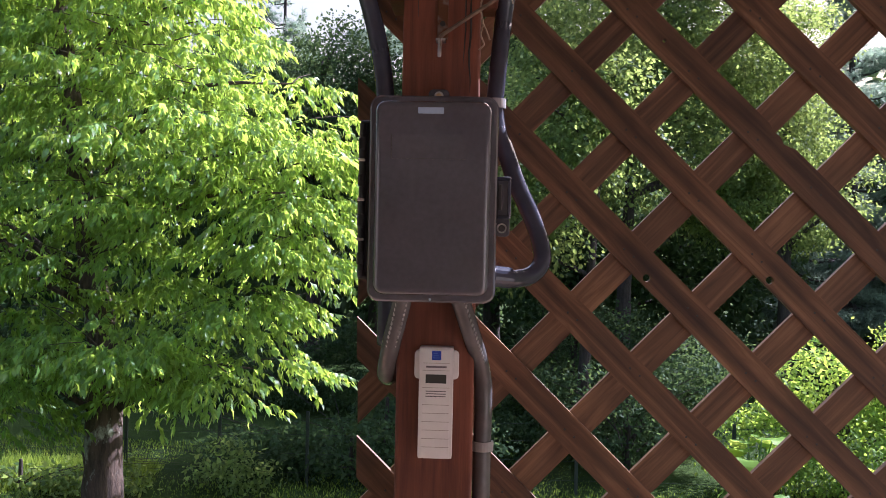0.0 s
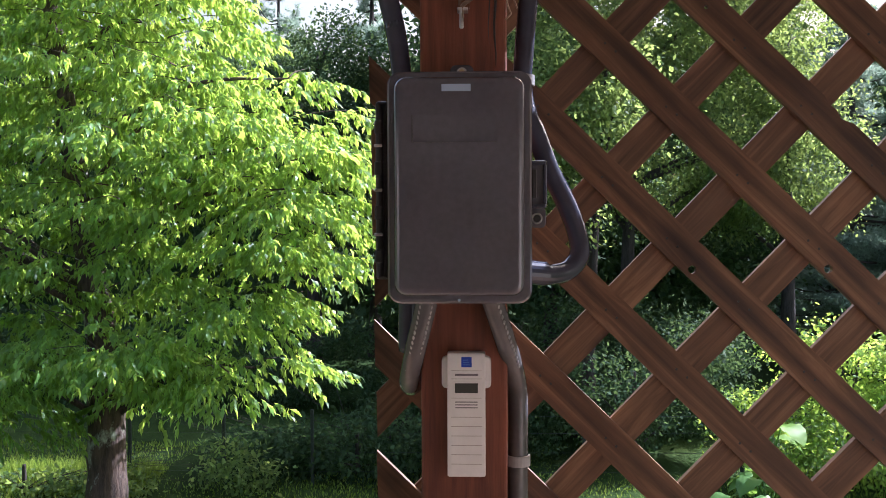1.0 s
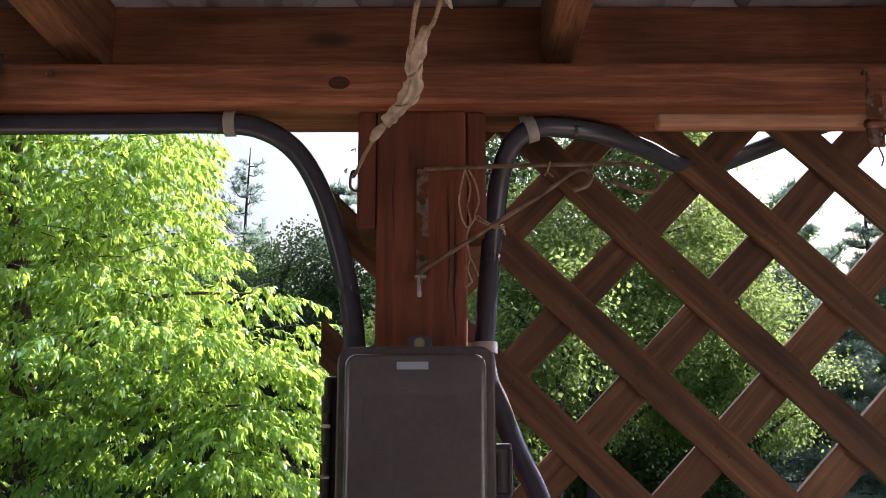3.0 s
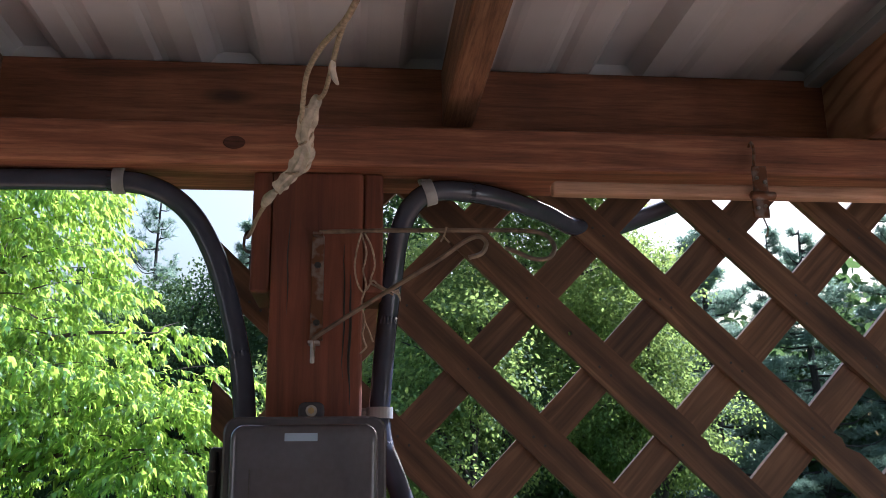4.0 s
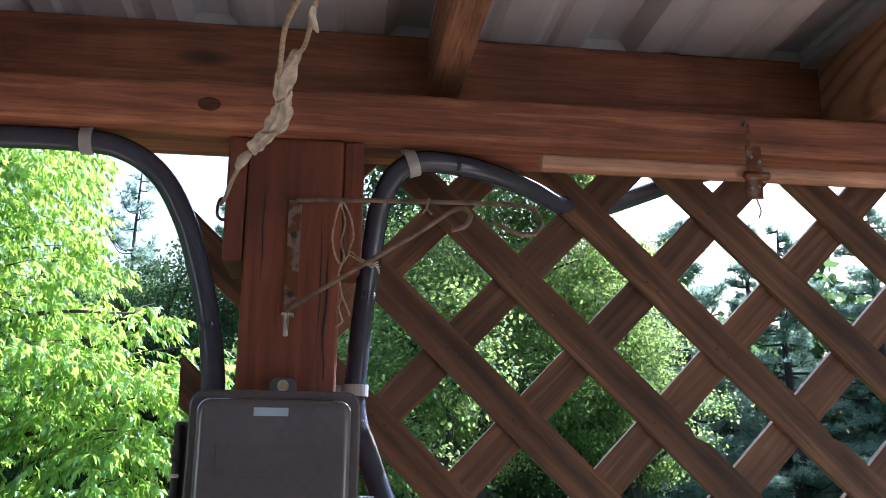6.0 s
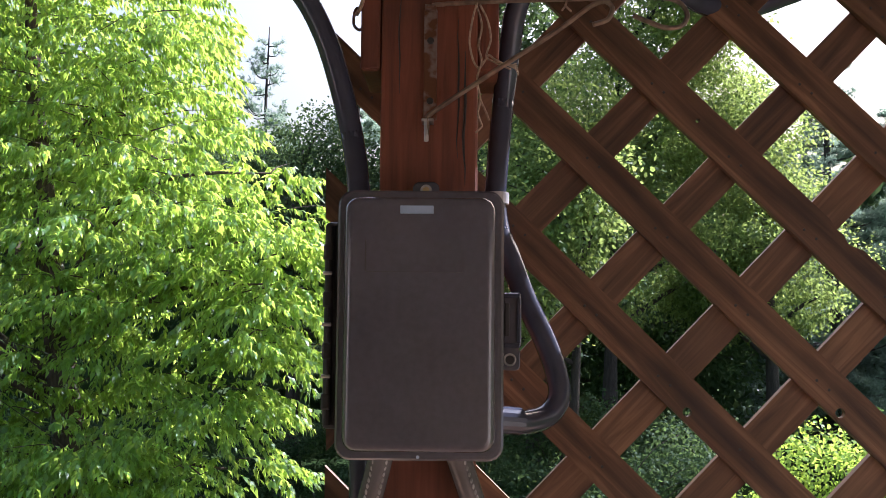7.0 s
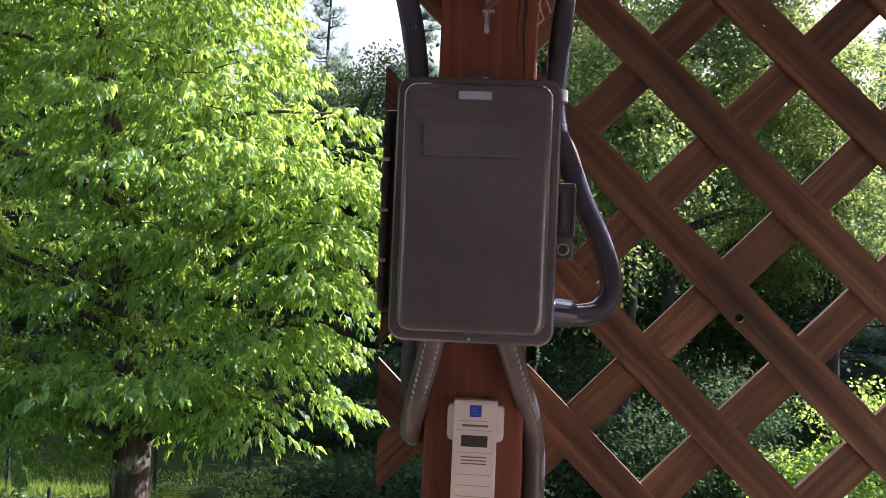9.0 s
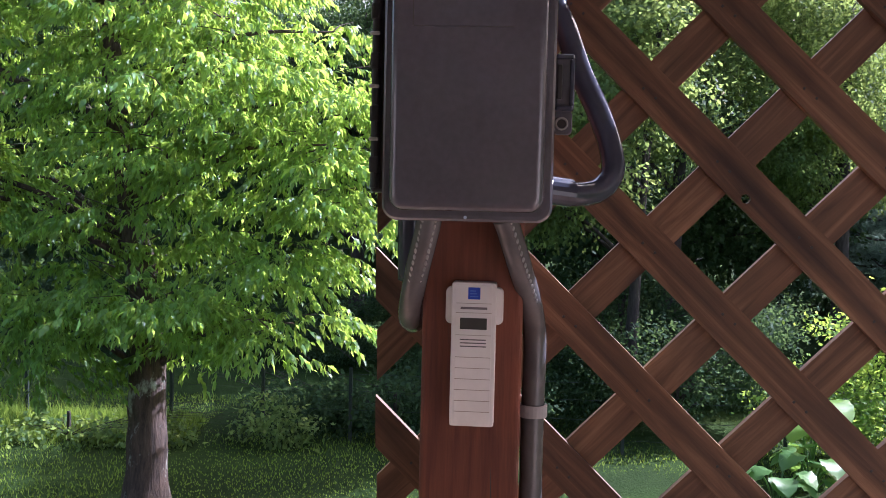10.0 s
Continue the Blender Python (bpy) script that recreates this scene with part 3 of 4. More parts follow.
nut = part("sleeve", cylinder((0.1005, -0.036, 1.4678), (0.123, -0.0255, 1.4652), R + 0.0016, 20, bevel=0.001), M_CONDUIT, cond2, "smooth grey glued sleeve")
clip("pale grey plastic strap holding conduit under the plate", (0.150, -0.007, 1.8905), (-0.33, 0, 0.94), (-0.94, 0, -0.33))
clip("pale grey plastic strap holding conduit to the post", (0.1025, 0.034, 1.672), (-1, 0, 0), (0, 0, -1))

down = thing("conduit", "grey plastic conduit leaving the enclosure and running down the post", "conduit", (0.093, 0.0, 0.0))
part("pipe", sweep([(0.066, -0.058, 1.444), (0.0705, -0.052, 1.432), (0.079, -0.038, 1.405), (0.088, -0.014, 1.375), (0.0945, 0.002, 1.345), (0.096, 0.006, 1.31), (0.0955, 0.006, 1.26), (0.0955, 0.006, 1.1), (0.0955, 0.006, 0.6), (0.0955, 0.006, 0.0)], R, 18, 8), M_FLEX, down, smooth=True)
# glints on this pipe's ribs, likewise set on as pale beads
bm = bmesh.new()
for k, q in enumerate(spline([(0.0725, -0.0655, 1.440), (0.085, -0.0495, 1.403), (0.096, -0.022, 1.37)], 7)):
    bmesh.ops.create_icosphere(bm, subdivisions=1, radius=0.0013, matrix=Matrix.Translation(q) @ Matrix.Diagonal((1, 0.6, 1.9, 1)))
part("rib_glint_beads", bm, M_CLAMP, down)
clip("pale grey plastic strap holding conduit to the post", (0.0955, 0.006, 1.2665), (-1, 0, 0), (0, 0, -1))

# ---- temperature sensor ----
sens = thing("temperature_sensor", "white plastic outdoor thermometer sensor hung on the post", "thermometer", (0.042, -0.03, 1.261))
br = part("wall_bracket", rounded_slab(0.0165, 0.067, 1.349, 1.3815, -0.034, -0.0255, 0.005, 0.002), M_WHITE, sens)
sb = part("body", rounded_slab(0.0225, 0.061, 1.261, 1.3865, -0.044, -0.0272, 0.0022, 0.0018), M_WHITE, sens)
part("front_panel", rounded_slab(0.0262, 0.0575, 1.2632, 1.3845, -0.0447, -0.0438, 0.001, 0.0004), M_WHITE, sb)
mark = part("blue_mark", rounded_slab(0.0368, 0.0472, 1.3722, 1.3825, -0.0451, -0.0446, 0.0003, 0.0), M_BLUE, sb, "blue printed square")
for k in range(3):
    part("mark_stripe", block(0.0385, 0.0455 - 0.001 * k, -0.0453, -0.0450, 1.3742 + 0.0024 * k, 1.3751 + 0.0024 * k), M_PALEBLUE, mark)
part("print_bar", rounded_slab(0.0305, 0.0535, 1.3635, 1.3655, -0.0451, -0.0446, 0.0003, 0.0), M_INK, sb)
part("bezel", rounded_slab(0.0285, 0.055, 1.3445, 1.3578, -0.0453, -0.0446, 0.001, 0.0), M_WHITE, sb)
part("display", rounded_slab(0.0302, 0.0534, 1.3462, 1.3561, -0.0457, -0.0451, 0.0004, 0.0), M_LCD, sb, "dark blank liquid crystal display")
for k in range(3):
    part("vent_slot", block(0.0305, 0.053, -0.0450, -0.0446, 1.3366 - 0.0029 * k, 1.3376 - 0.0029 * k), M_INK, sb)
# the moulded grooves' shade is put on as flat grey strips
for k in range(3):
    part("groove_shade", block(0.0265, 0.0572, -0.0449, -0.0446, (1.3684, 1.3602, 1.3408)[k], (1.3684, 1.3602, 1.3408)[k] + 0.0005), M_GROOVE, sb)
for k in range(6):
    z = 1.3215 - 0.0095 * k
    part("groove_shade", block(0.0265, 0.0572, -0.0449, -0.0446, z, z + 0.0006), M_GROOVE, sb)

# ---- swing-arm hanger, twine, rag ----
hang = thing("plant_hanger", "empty rusty wire swing-arm hanger screwed to the post", "hanger", (0.04, -0.028, 1.71))
strip = part("back_strip", block(0.0345, 0.0465, -0.029, -0.0253, 1.735, 1.838, 0.0008), M_DULL, hang)
for z in (1.808, 1.752):
    part("screw_head", cylinder((0.0405, -0.0312, z), (0.0405, -0.029, z), 0.0032, 10, bevel=0.0006), M_HINGE, strip)
part("upper_eye", block(0.0355, 0.0455, -0.041, -0.029, 1.8355, 1.8385, 0.0008), M_DULL, strip)
part("lower_eye", block(0.0335, 0.0445, -0.044, -0.029, 1.730, 1.733, 0.0008), M_STEEL, strip)
arm = part("arm", sweep([(0.042, -0.038, 1.8385), (0.060, -0.042, 1.8385), (0.11, -0.05, 1.838), (0.18, -0.06, 1.8365), (0.235, -0.07, 1.834), (0.255, -0.073, 1.829), (0.2625, -0.075, 1.817), (0.257, -0.076, 1.8065), (0.243, -0.076, 1.805), (0.228, -0.075, 1.811), (0.216, -0.074, 1.8165)], 0.0022, 8, 6), M_WIRE, hang, smooth=True)
part("strut", sweep([(0.038, -0.042, 1.714), (0.039, -0.042, 1.732), (0.040, -0.042, 1.7355), (0.048, -0.045, 1.741), (0.10, -0.062, 1.772), (0.15, -0.082, 1.80), (0.176, -0.094, 1.8165), (0.188, -0.099, 1.8195), (0.194, -0.101, 1.813), (0.190, -0.101, 1.8035), (0.178, -0.099, 1.7995)], 0.0021, 8, 6), M_WIRE, hang, smooth=True)
part("pin", cylinder((0.038, -0.042, 1.712), (0.038, -0.042, 1.731), 0.0022, 10, bevel=0.0006), M_STEEL, hang)


def twine(name, label, lines, r=0.001, at=(0.09, -0.04, 1.8)):
    t = thing(name, label, "twine", at)
    for pts in lines:
        part("strand", sweep(pts, r, 6, 6), M_TWINE, t, smooth=True)
    return t


twine("tangled_twine", "frayed tan twine tangled round the wire arm", [
    [(0.083, -0.047, 1.839), (0.079, -0.045, 1.825), (0.076, -0.043, 1.805), (0.079, -0.04, 1.788), (0.085, -0.04, 1.78), (0.093, -0.044, 1.79), (0.098, -0.05, 1.785), (0.108, -0.055, 1.778)],
    [(0.085, -0.047, 1.836), (0.092, -0.045, 1.822), (0.095, -0.043, 1.805), (0.091, -0.042, 1.79), (0.097, -0.046, 1.784), (0.112, -0.056, 1.774)],
    [(0.081, -0.046, 1.838), (0.087, -0.044, 1.818), (0.084, -0.042, 1.80), (0.087, -0.041, 1.786), (0.083, -0.04, 1.77), (0.086, -0.036, 1.752), (0.084, -0.034, 1.74), (0.088, -0.034, 1.728)],
    [(0.086, -0.036, 1.752), (0.091, -0.036, 1.741), (0.094, -0.036, 1.733)],
    [(0.088, -0.034, 1.728), (0.082, -0.034, 1.722)],
    [(0.162, -0.064, 1.838), (0.159, -0.066, 1.828), (0.156, -0.068, 1.823)], [(0.159, -0.066, 1.828), (0.164, -0.068, 1.822)]])
tuft = thing("twine_tuft", "short pale frayed twine end catching light", "twine", (0.11, -0.058, 1.78))
for k in range(6):
    part("strand", sweep([(0.108, -0.056, 1.7785), (0.1125 + 0.001 * k, -0.058, 1.777 - 0.0008 * k), (0.117 + 0.0006 * (k % 3), -0.06 - 0.0006 * k, 1.778 - 0.0022 * k)], 0.0007, 5, 4), M_RAG, tuft)

rope = thing("dangling_rope", "pale twine knotted with off-white rag, tied to the post", "rope", (0.0, -0.15, 1.86))
part("cord", sweep([(-0.030, -0.008, 1.8405), (-0.023, -0.03, 1.842), (-0.012, -0.09, 1.836), (0.004, -0.16, 1.830), (0.024, -0.20, 1.838), (0.042, -0.225, 1.853), (0.036, -0.24, 1.865), (0.037, -0.26, 1.873), (0.042, -0.30, 1.879), (0.053, -0.34, 1.879), (0.066, -0.38, 1.873), (0.073, -0.40, 1.873), (0.079, -0.43, 1.876), (0.085, -0.49, 1.90), (0.09, -0.56, 1.96), (0.09, -0.6, 2.056)], 0.002, 8, 6), M_TWINE, rope, smooth=True)
part("cord", sweep([(0.047, -0.255, 1.88), (0.053, -0.27, 1.879), (0.059, -0.31, 1.879), (0.064, -0.35, 1.878), (0.070, -0.39, 1.874)], 0.0018, 8, 6), M_TWINE, rope, smooth=True)
part("rag_knot", sweep([(0.0, -0.15, 1.8305), (0.006, -0.168, 1.8305), (0.012, -0.182, 1.8315)], lambda s: 0.0026 + 0.002 * math.sin(math.pi * s), 10, 6, wobble=0.5), M_RAG, rope, smooth=True)
roll = [(0.015, -0.187, 1.8328), (0.020, -0.195, 1.8355), (0.027, -0.204, 1.8395), (0.034, -0.213, 1.845), (0.038, -0.222, 1.8515), (0.038, -0.231, 1.8575), (0.039, -0.24, 1.8655), (0.044, -0.25, 1.875), (0.048, -0.257, 1.882)]
part("rag_roll", sweep(roll, lambda s: (0.0018 + 0.0038 * math.sin(math.pi * (0.06 + 0.9 * s)) ** 0.5) * (1 + 0.16 * math.sin(17 * s + 1) + 0.12 * math.sin(41 * s)), 14, 8, wobble=0.9), M_RAG, rope)
axis = spline(roll, 10)
part("binding_cord", sweep([tuple(Vector(p) + Vector((0.0056 * math.cos(k * 0.5), 0.0028 * math.sin(k * 0.5), 0.0056 * math.sin(k * 0.5)))) for k, p in enumerate(axis[8:-8:2])], 0.0009, 6, 4), M_TWINE, rope, smooth=True)
part("rag_tail", sweep([(0.062, -0.37, 1.8545), (0.0615, -0.37, 1.849), (0.063, -0.37, 1.8435), (0.065, -0.37, 1.839)], lambda s: 0.0012 + 0.0022 * math.sin(math.pi * min(1, s * 0.8 + 0.15)), 10, 5, flat=0.35, wobble=0.4), M_RAG, rope)
part("post_hook", sweep([(-0.0245, -0.004, 1.846), (-0.03, -0.006, 1.847), (-0.0325, -0.008, 1.84), (-0.0325, -0.008, 1.83), (-0.028, -0.006, 1.826), (-0.0245, -0.004, 1.829)], 0.0015, 8, 5), M_DULL, rope, smooth=True)

# ---- on the plate ----
strip = tagged(mesh_object("wood_strip", block(0.266, 1.6, -0.062, -0.0455, 1.8855, 1.8985, 0.0035, 3), M_STRIP_WOOD), "thin pale reddish wooden strip under the plate edge", "trim", kind="structure")
strip.matrix_basis = pose(0, -0.004, -0.012)

brk = thing("hanging_bracket", "rusty brown steel hook and hinge bracket screwed on the plate", "bracket", (0.475, -0.06, 1.86))
part("plate_leaf", block(0.4665, 0.482, -0.0685, -0.066, 1.874, 1.905, 0.001), M_DULL, brk)
part("knuckle", cylinder((0.462, -0.07, 1.8735), (0.487, -0.07, 1.8735), 0.0042, 12, bevel=0.001), M_DULL, brk)
part("lower_leaf", block(0.464, 0.481, -0.0685, -0.066, 1.851, 1.872, 0.001), M_DULL, brk)
part("hook", sweep([(0.4765, -0.0455, 1.934), (0.4765, -0.052, 1.936), (0.4775, -0.054, 1.926), (0.476, -0.054, 1.912), (0.473, -0.062, 1.902)], 0.0016, 8, 5), M_DULL, brk, smooth=True)
for x, z in ((0.4705, 1.892), (0.4785, 1.888), (0.469, 1.861), (0.4765, 1.863)):
    part("screw_head", cylinder((x, -0.0702, z), (x, -0.0685, z), 0.0018, 8), M_STEEL, brk)
part("wire_end", sweep([(0.474, -0.067, 1.852), (0.477, -0.068, 1.84), (0.474, -0.069, 1.832)], 0.0008, 6, 5), M_WIRE, brk)

tag = thing("hanging_strap", "dark grey metal strap hanging from the plate", "bracket", (-0.385, -0.05, 1.86))
part("strap", block(-0.402, -0.3755, -0.0505, -0.0456, 1.853, 1.957, 0.002), M_DARK_STEEL, tag)
for z in (1.925, 1.94):
    part("rivet", cylinder((-0.387, -0.0525, z), (-0.387, -0.0504, z), 0.002, 8), M_STEEL, tag)
cup = thing("cup_hook", "small dark screw hook in the plate", "hook", (-0.327, -0.047, 1.93))
part("hook", sweep([(-0.327, -0.044, 1.937), (-0.327, -0.05, 1.937), (-0.327, -0.055, 1.932), (-0.322, -0.056, 1.928), (-0.317, -0.055, 1.931)], 0.0012, 8, 5), M_DULL, cup, smooth=True)

# ---- lattice ----
PITCH, SLAT = 0.1527 / math.sqrt(2), 0.0376
LAT = Matrix.Translation((0.20, 0.0, 1.75)) @ Matrix.Rotation(radians(-0.9), 4, "Y")
LX0, LX1, LZ0, LZ1 = -0.272, 1.35, -1.55, 0.25
lattice = thing("lattice_panel", "red-brown stained wooden lattice panel of crossed slats nailed behind the post", "lattice", (0.2, 0.1, 0.2))


def clipped(poly, axis, limit, keep_above):
    out = []
    for i, p in enumerate(poly):
        q = poly[(i + 1) % len(poly)]
        a, b = (p[axis] - limit, q[axis] - limit) if keep_above else (limit - p[axis], limit - q[axis])
        if a >= 0:
            out.append(p)
        if (a >= 0) != (b >= 0):
            t = a / (a - b)
            out.append((p[0] + t * (q[0] - p[0]), p[1] + t * (q[1] - p[1])))
    return out


# small bored holes, in panel metres, by slat family
HOLES = {1: [(0.094, -0.287, 0.0048), (0.08, -0.127, 0.0039), (0.247, -0.289, 0.0051), (0.232, -0.128, 0.0033), (0.114, 0.011, 0.0024), (0.4, -0.29, 0.003)],
         -1: [(0.218, -0.485, 0.0063), (0.068, -0.474, 0.003), (0.371, -0.486, 0.003)]}
CHIPS = {1: [(0.104, -0.11), (0.257, -0.118), (0.41, -0.12)], -1: []}


def slat(family, k):
    """family 1: falls to the right, in front; -1: rises to the right, behind."""
    d = np.array((1, -family)) / math.sqrt(2)
    n = np.array((1, 1)) / math.sqrt(2) if family == 1 else np.array((-1, 1)) / math.sqrt(2)
    c = n * (k * PITCH - SLAT / 2)
    poly = [tuple(c + d * s + n * w) for s, w in ((-4, -SLAT / 2), (4, -SLAT / 2), (4, SLAT / 2), (-4, SLAT / 2))]
    left = -0.17 if (family, k) in ((-1, 3), (-1, 2)) else LX0
    for axis, limit, above in ((0, left, True), (0, LX1, False), (1, LZ0, True), (1, LZ1, False)):
        poly = clipped(poly, axis, limit, above)
        if len(poly) < 3:
            return
    mid = np.mean(poly, axis=0)
    y0, y1 = (0.0905, 0.0985) if family == 1 else (0.0995, 0.1075)
    local = lambda p: (float(np.dot(np.subtract(p, mid), d)), float(np.dot(np.subtract(p, mid), n)))
    bm = bmesh.new()
    ring = [local(p) for p in poly]
    for x, z in CHIPS[family]:
        u, w = local((x, z))
        if 0.004 < w < SLAT / 2 + 0.012:
            for i, p in enumerate(ring):
                q = ring[(i + 1) % len(ring)]
                if min(p[1], q[1]) > SLAT / 2 - 1e-5 and min(p[0], q[0]) < u - 0.03 and max(p[0], q[0]) > u + 0.03:
                    e = SLAT / 2
                    notch = [(u - 0.026, e), (u - 0.016, e - 0.0035), (u - 0.006, e - 0.0022), (u + 0.005, e - 0.006), (u + 0.012, e - 0.0035), (u + 0.02, e)]
                    ring[i + 1 : i + 1] = notch if q[0] > p[0] else notch[::-1]
                    break
    loops = [ring]
    for x, z, r in HOLES[family]:
        h = local((x, z))
        if abs(h[1]) < SLAT / 2 - r and min(p[0] for p in ring) < h[0] < max(p[0] for p in ring):
            loops.append([(h[0] + r * math.cos(a), h[1] + r * math.sin(a)) for a in np.linspace(0, 2 * math.pi, 12, endpoint=False)])
    edges = []
    for loop in loops:
        vs = [bm.verts.new((u, -(y1 - y0) / 2, w)) for u, w in loop]
        edges += [bm.edges.new((vs[i], vs[(i + 1) % len(vs)])) for i in range(len(vs))]
    if len(loops) == 1:
        bm.faces.new(vs)
    else:
        bmesh.ops.triangle_fill(bm, use_beauty=True, use_dissolve=False, edges=edges)
    out = bmesh.ops.extrude_face_region(bm, geom=list(bm.faces))
    for g in out["geom"]:
        if isinstance(g, bmesh.types.BMVert):
            g.co.y += y1 - y0
    ob = mesh_object("slat", bm, M_SLAT if family == 1 else M_SLAT_BACK)
    ob.parent = lattice
    ob.matrix_parent_inverse = lattice.matrix_basis.inverted()
    turn = Matrix.Rotation(math.radians(45 * family), 4, "Y")
    ob.matrix_basis = LAT @ Matrix.Translation((mid[0], (y0 + y1) / 2, mid[1])) @ turn


for fam in (1, -1):
    for k in range(-16, 17):
        slat(fam, k)
# nail heads at crossings, all on one small mesh
bm = bmesh.new()
bmesh.ops.create_icosphere(bm, subdivisions=1, radius=0.0017, matrix=Matrix.Diagonal((1, 0.3, 1, 1)))
nail_mesh = bpy.data.meshes.new("nail_head")
bm.to_mesh(nail_mesh)
bm.free()
nail_mesh.materials.append(M_HINGE)
rng = random.Random(4)
for i in range(-3, 9):
    for j in range(-3, 14):
        if (i + j) % 2 == 0:
            x, z = i * 0.1527 / 2 + rng.uniform(-0.005, 0.005), -j * 0.1527 / 2 - 0.0285 + rng.uniform(-0.005, 0.005)
            if LX0 < x < LX1:
                for s in (-0.006, 0.006):
                    ob = new("nail_head", nail_mesh)
                    ob.parent = lattice
                    ob.matrix_parent_inverse = lattice.matrix_basis.inverted()
                    ob.matrix_basis = Matrix.Translation(LAT @ Vector((x + s, 0.0904, z - s * 0.8)))

# ---- trees and plants ----
rs = np.random.RandomState(7)


def ball(n):
    v = unit(rs.normal(size=(n, 3)))
    return v


def in_blobs(blobs, n, shell=0.45):
    """n points in a union of ellipsoids (x, y, z, rx, ry, rz), thicker towards the skin; and their outward directions."""
    vol = np.array([b[3] * b[4] * b[5] for b in blobs]) ** 0.8
    pick = rs.choice(len(blobs), n, p=vol / vol.sum())
    b = np.array(blobs)[pick]
    d = ball(n)
    r = rs.uniform(0.15, 1, n) ** shell
    return b[:, :3] + d * b[:, 3:] * r[:, None], unit(d / b[:, 3:])


def branch_lines(base, tips, sag=0.15):
    return [[base, tuple(np.array(base) * 0.45 + np.array(t) * 0.55 + (0, 0, sag)), tuple(t)] for t in tips]


def add_wood(parent, trunk, r0, r1, limbs, mat, limb_r, seg=12, twigs=()):
    part("trunk", sweep(trunk, lambda s: r0 * (1 - s) ** 0.8 + r1 + 0.35 * r0 * max(0, 1 - s * 14), seg, 6, wobble=0.22), mat, parent, smooth=True)
    for l in limbs:
        part("limb", sweep(l, lambda s: limb_r * (1 - 0.8 * s), 7, 4, wobble=0.2), mat, parent, smooth=True)
    if len(twigs):
        bm = bmesh.new()
        for l in twigs:
            sweep(l, lambda s: limb_r * 0.22 * (1 - 0.8 * s), 4, 2, bm)
        tagged(part("twig_tangle", bm, mat, parent, smooth=True), kind="stuff")


def spray_tree(name, label, trunk, r0, blobs, boughs, twigs, filling, mat, bark, length=0.098, leaflets=13):
    """A tree whose boughs end in plumes of level twigs, each hung with two rows of long drooping leaves."""
    tree = thing(name, label, "tree", trunk[0])
    # bough ends near the skin of the crown, kept apart so that gaps stay between the plumes
    spot, so = in_blobs(blobs, boughs * 7, 0.12)
    kept = []
    for i in range(len(spot)):
        if len(kept) < boughs and all(((spot[i] - spot[j]) / (1, 1, 0.75) @ (spot[i] - spot[j])) > 0.23 for j in kept):
            kept.append(i)
    boughs = len(kept)
    tip, out = spot[kept], so[kept]
    reach = unit(out * (1, 1, 0.15) + (0, 0, 0.05)) * rs.uniform(0.45, 0.8, boughs)[:, None]
    # each plume is a flat drooping fan of twigs
    k = np.repeat(np.arange(boughs), twigs)
    turn = rs.normal(size=len(k)) * 0.75
    ahead, lateral = unit(reach * (1, 1, 0.3)), unit(np.cross(unit(reach), (0, 0, 1.0)))
    fan = ahead[k] * np.cos(turn)[:, None] + lateral[k] * np.sin(turn)[:, None]
    f = rs.uniform(0, 1, len(k)) ** 0.6 * np.linalg.norm(reach, axis=1)[k]
    start = tip[k] - reach[k] * 0.6 + fan * f[:, None] + np.array((0, 0, -0.5)) * (f ** 2)[:, None] + rs.normal(size=(len(k), 3)) * (0.05, 0.05, 0.045)
    way = unit(fan + np.array((0, 0, -0.45)) * f[:, None] + rs.normal(size=(len(k), 3)) * (0.25, 0.25, 0.16))
    # shaded filling inside the crown
    inner, iout = in_blobs([(b[0], b[1], b[2], b[3] * 0.7, b[4] * 0.7, b[5] * 0.7) for b in blobs], filling, 0.5)
    start = np.concatenate([start, inner])
    way = np.concatenate([way, unit(iout * (1, 1, 0.2) + ball(filling) * 0.8)])
    # each short twig ends in an arching tuft of leaves
    m = len(start)
    size = rs.uniform(0.7, 1.2, m)
    u = np.linspace(0.15, 1.0, leaflets)
    pos = start[:, None] + way[:, None] * (u[None, :, None] * 0.24 * size[:, None, None]) + np.array((0, 0, -1.0)) * (0.05 * u ** 2)[None, :, None]
    round_ = rs.uniform(0, 2 * math.pi, (m, leaflets))
    level = np.stack([np.cos(round_), np.sin(round_), 0 * round_], 2)
    d = unit(way[:, None] * (0.25 + 0.5 * u[None, :, None]) + level * 0.62 + np.array((0, 0, -0.72)) + rs.normal(size=pos.shape) * 0.15)
    face = unit(level * 0.9 + np.array((0, 0, 0.7)) + rs.normal(size=pos.shape) * 0.25)
    n = pos.shape[0] * pos.shape[1]
    L = np.repeat(size, leaflets) * length * rs.uniform(0.7, 1.2, n)
    me = leaf_mesh("crown", pos.reshape(n, 3), d.reshape(n, 3), face.reshape(n, 3), L, L * 0.36)
    mids = spline(trunk, 6)
    limbs = []
    for t in (tip - reach)[rs.choice(boughs, 26, replace=False)]:
        b = min(mids[9:], key=lambda q: abs(q.z - (t[2] - 0.7)))
        limbs += branch_lines(tuple(b), [t], 0.25)
    stalks = [[tuple(tip[i] - reach[i] * 1.0), tuple(tip[i] - reach[i] * 0.6 + (0, 0, 0.03)), tuple(tip[i] + reach[i] * 0.3)] for i in range(boughs)]
    add_wood(tree, trunk, r0, 0.03, limbs, bark, r0 * 0.2, 14, stalks)
    leaf_part("crown", me, mat, tree)
    return tree


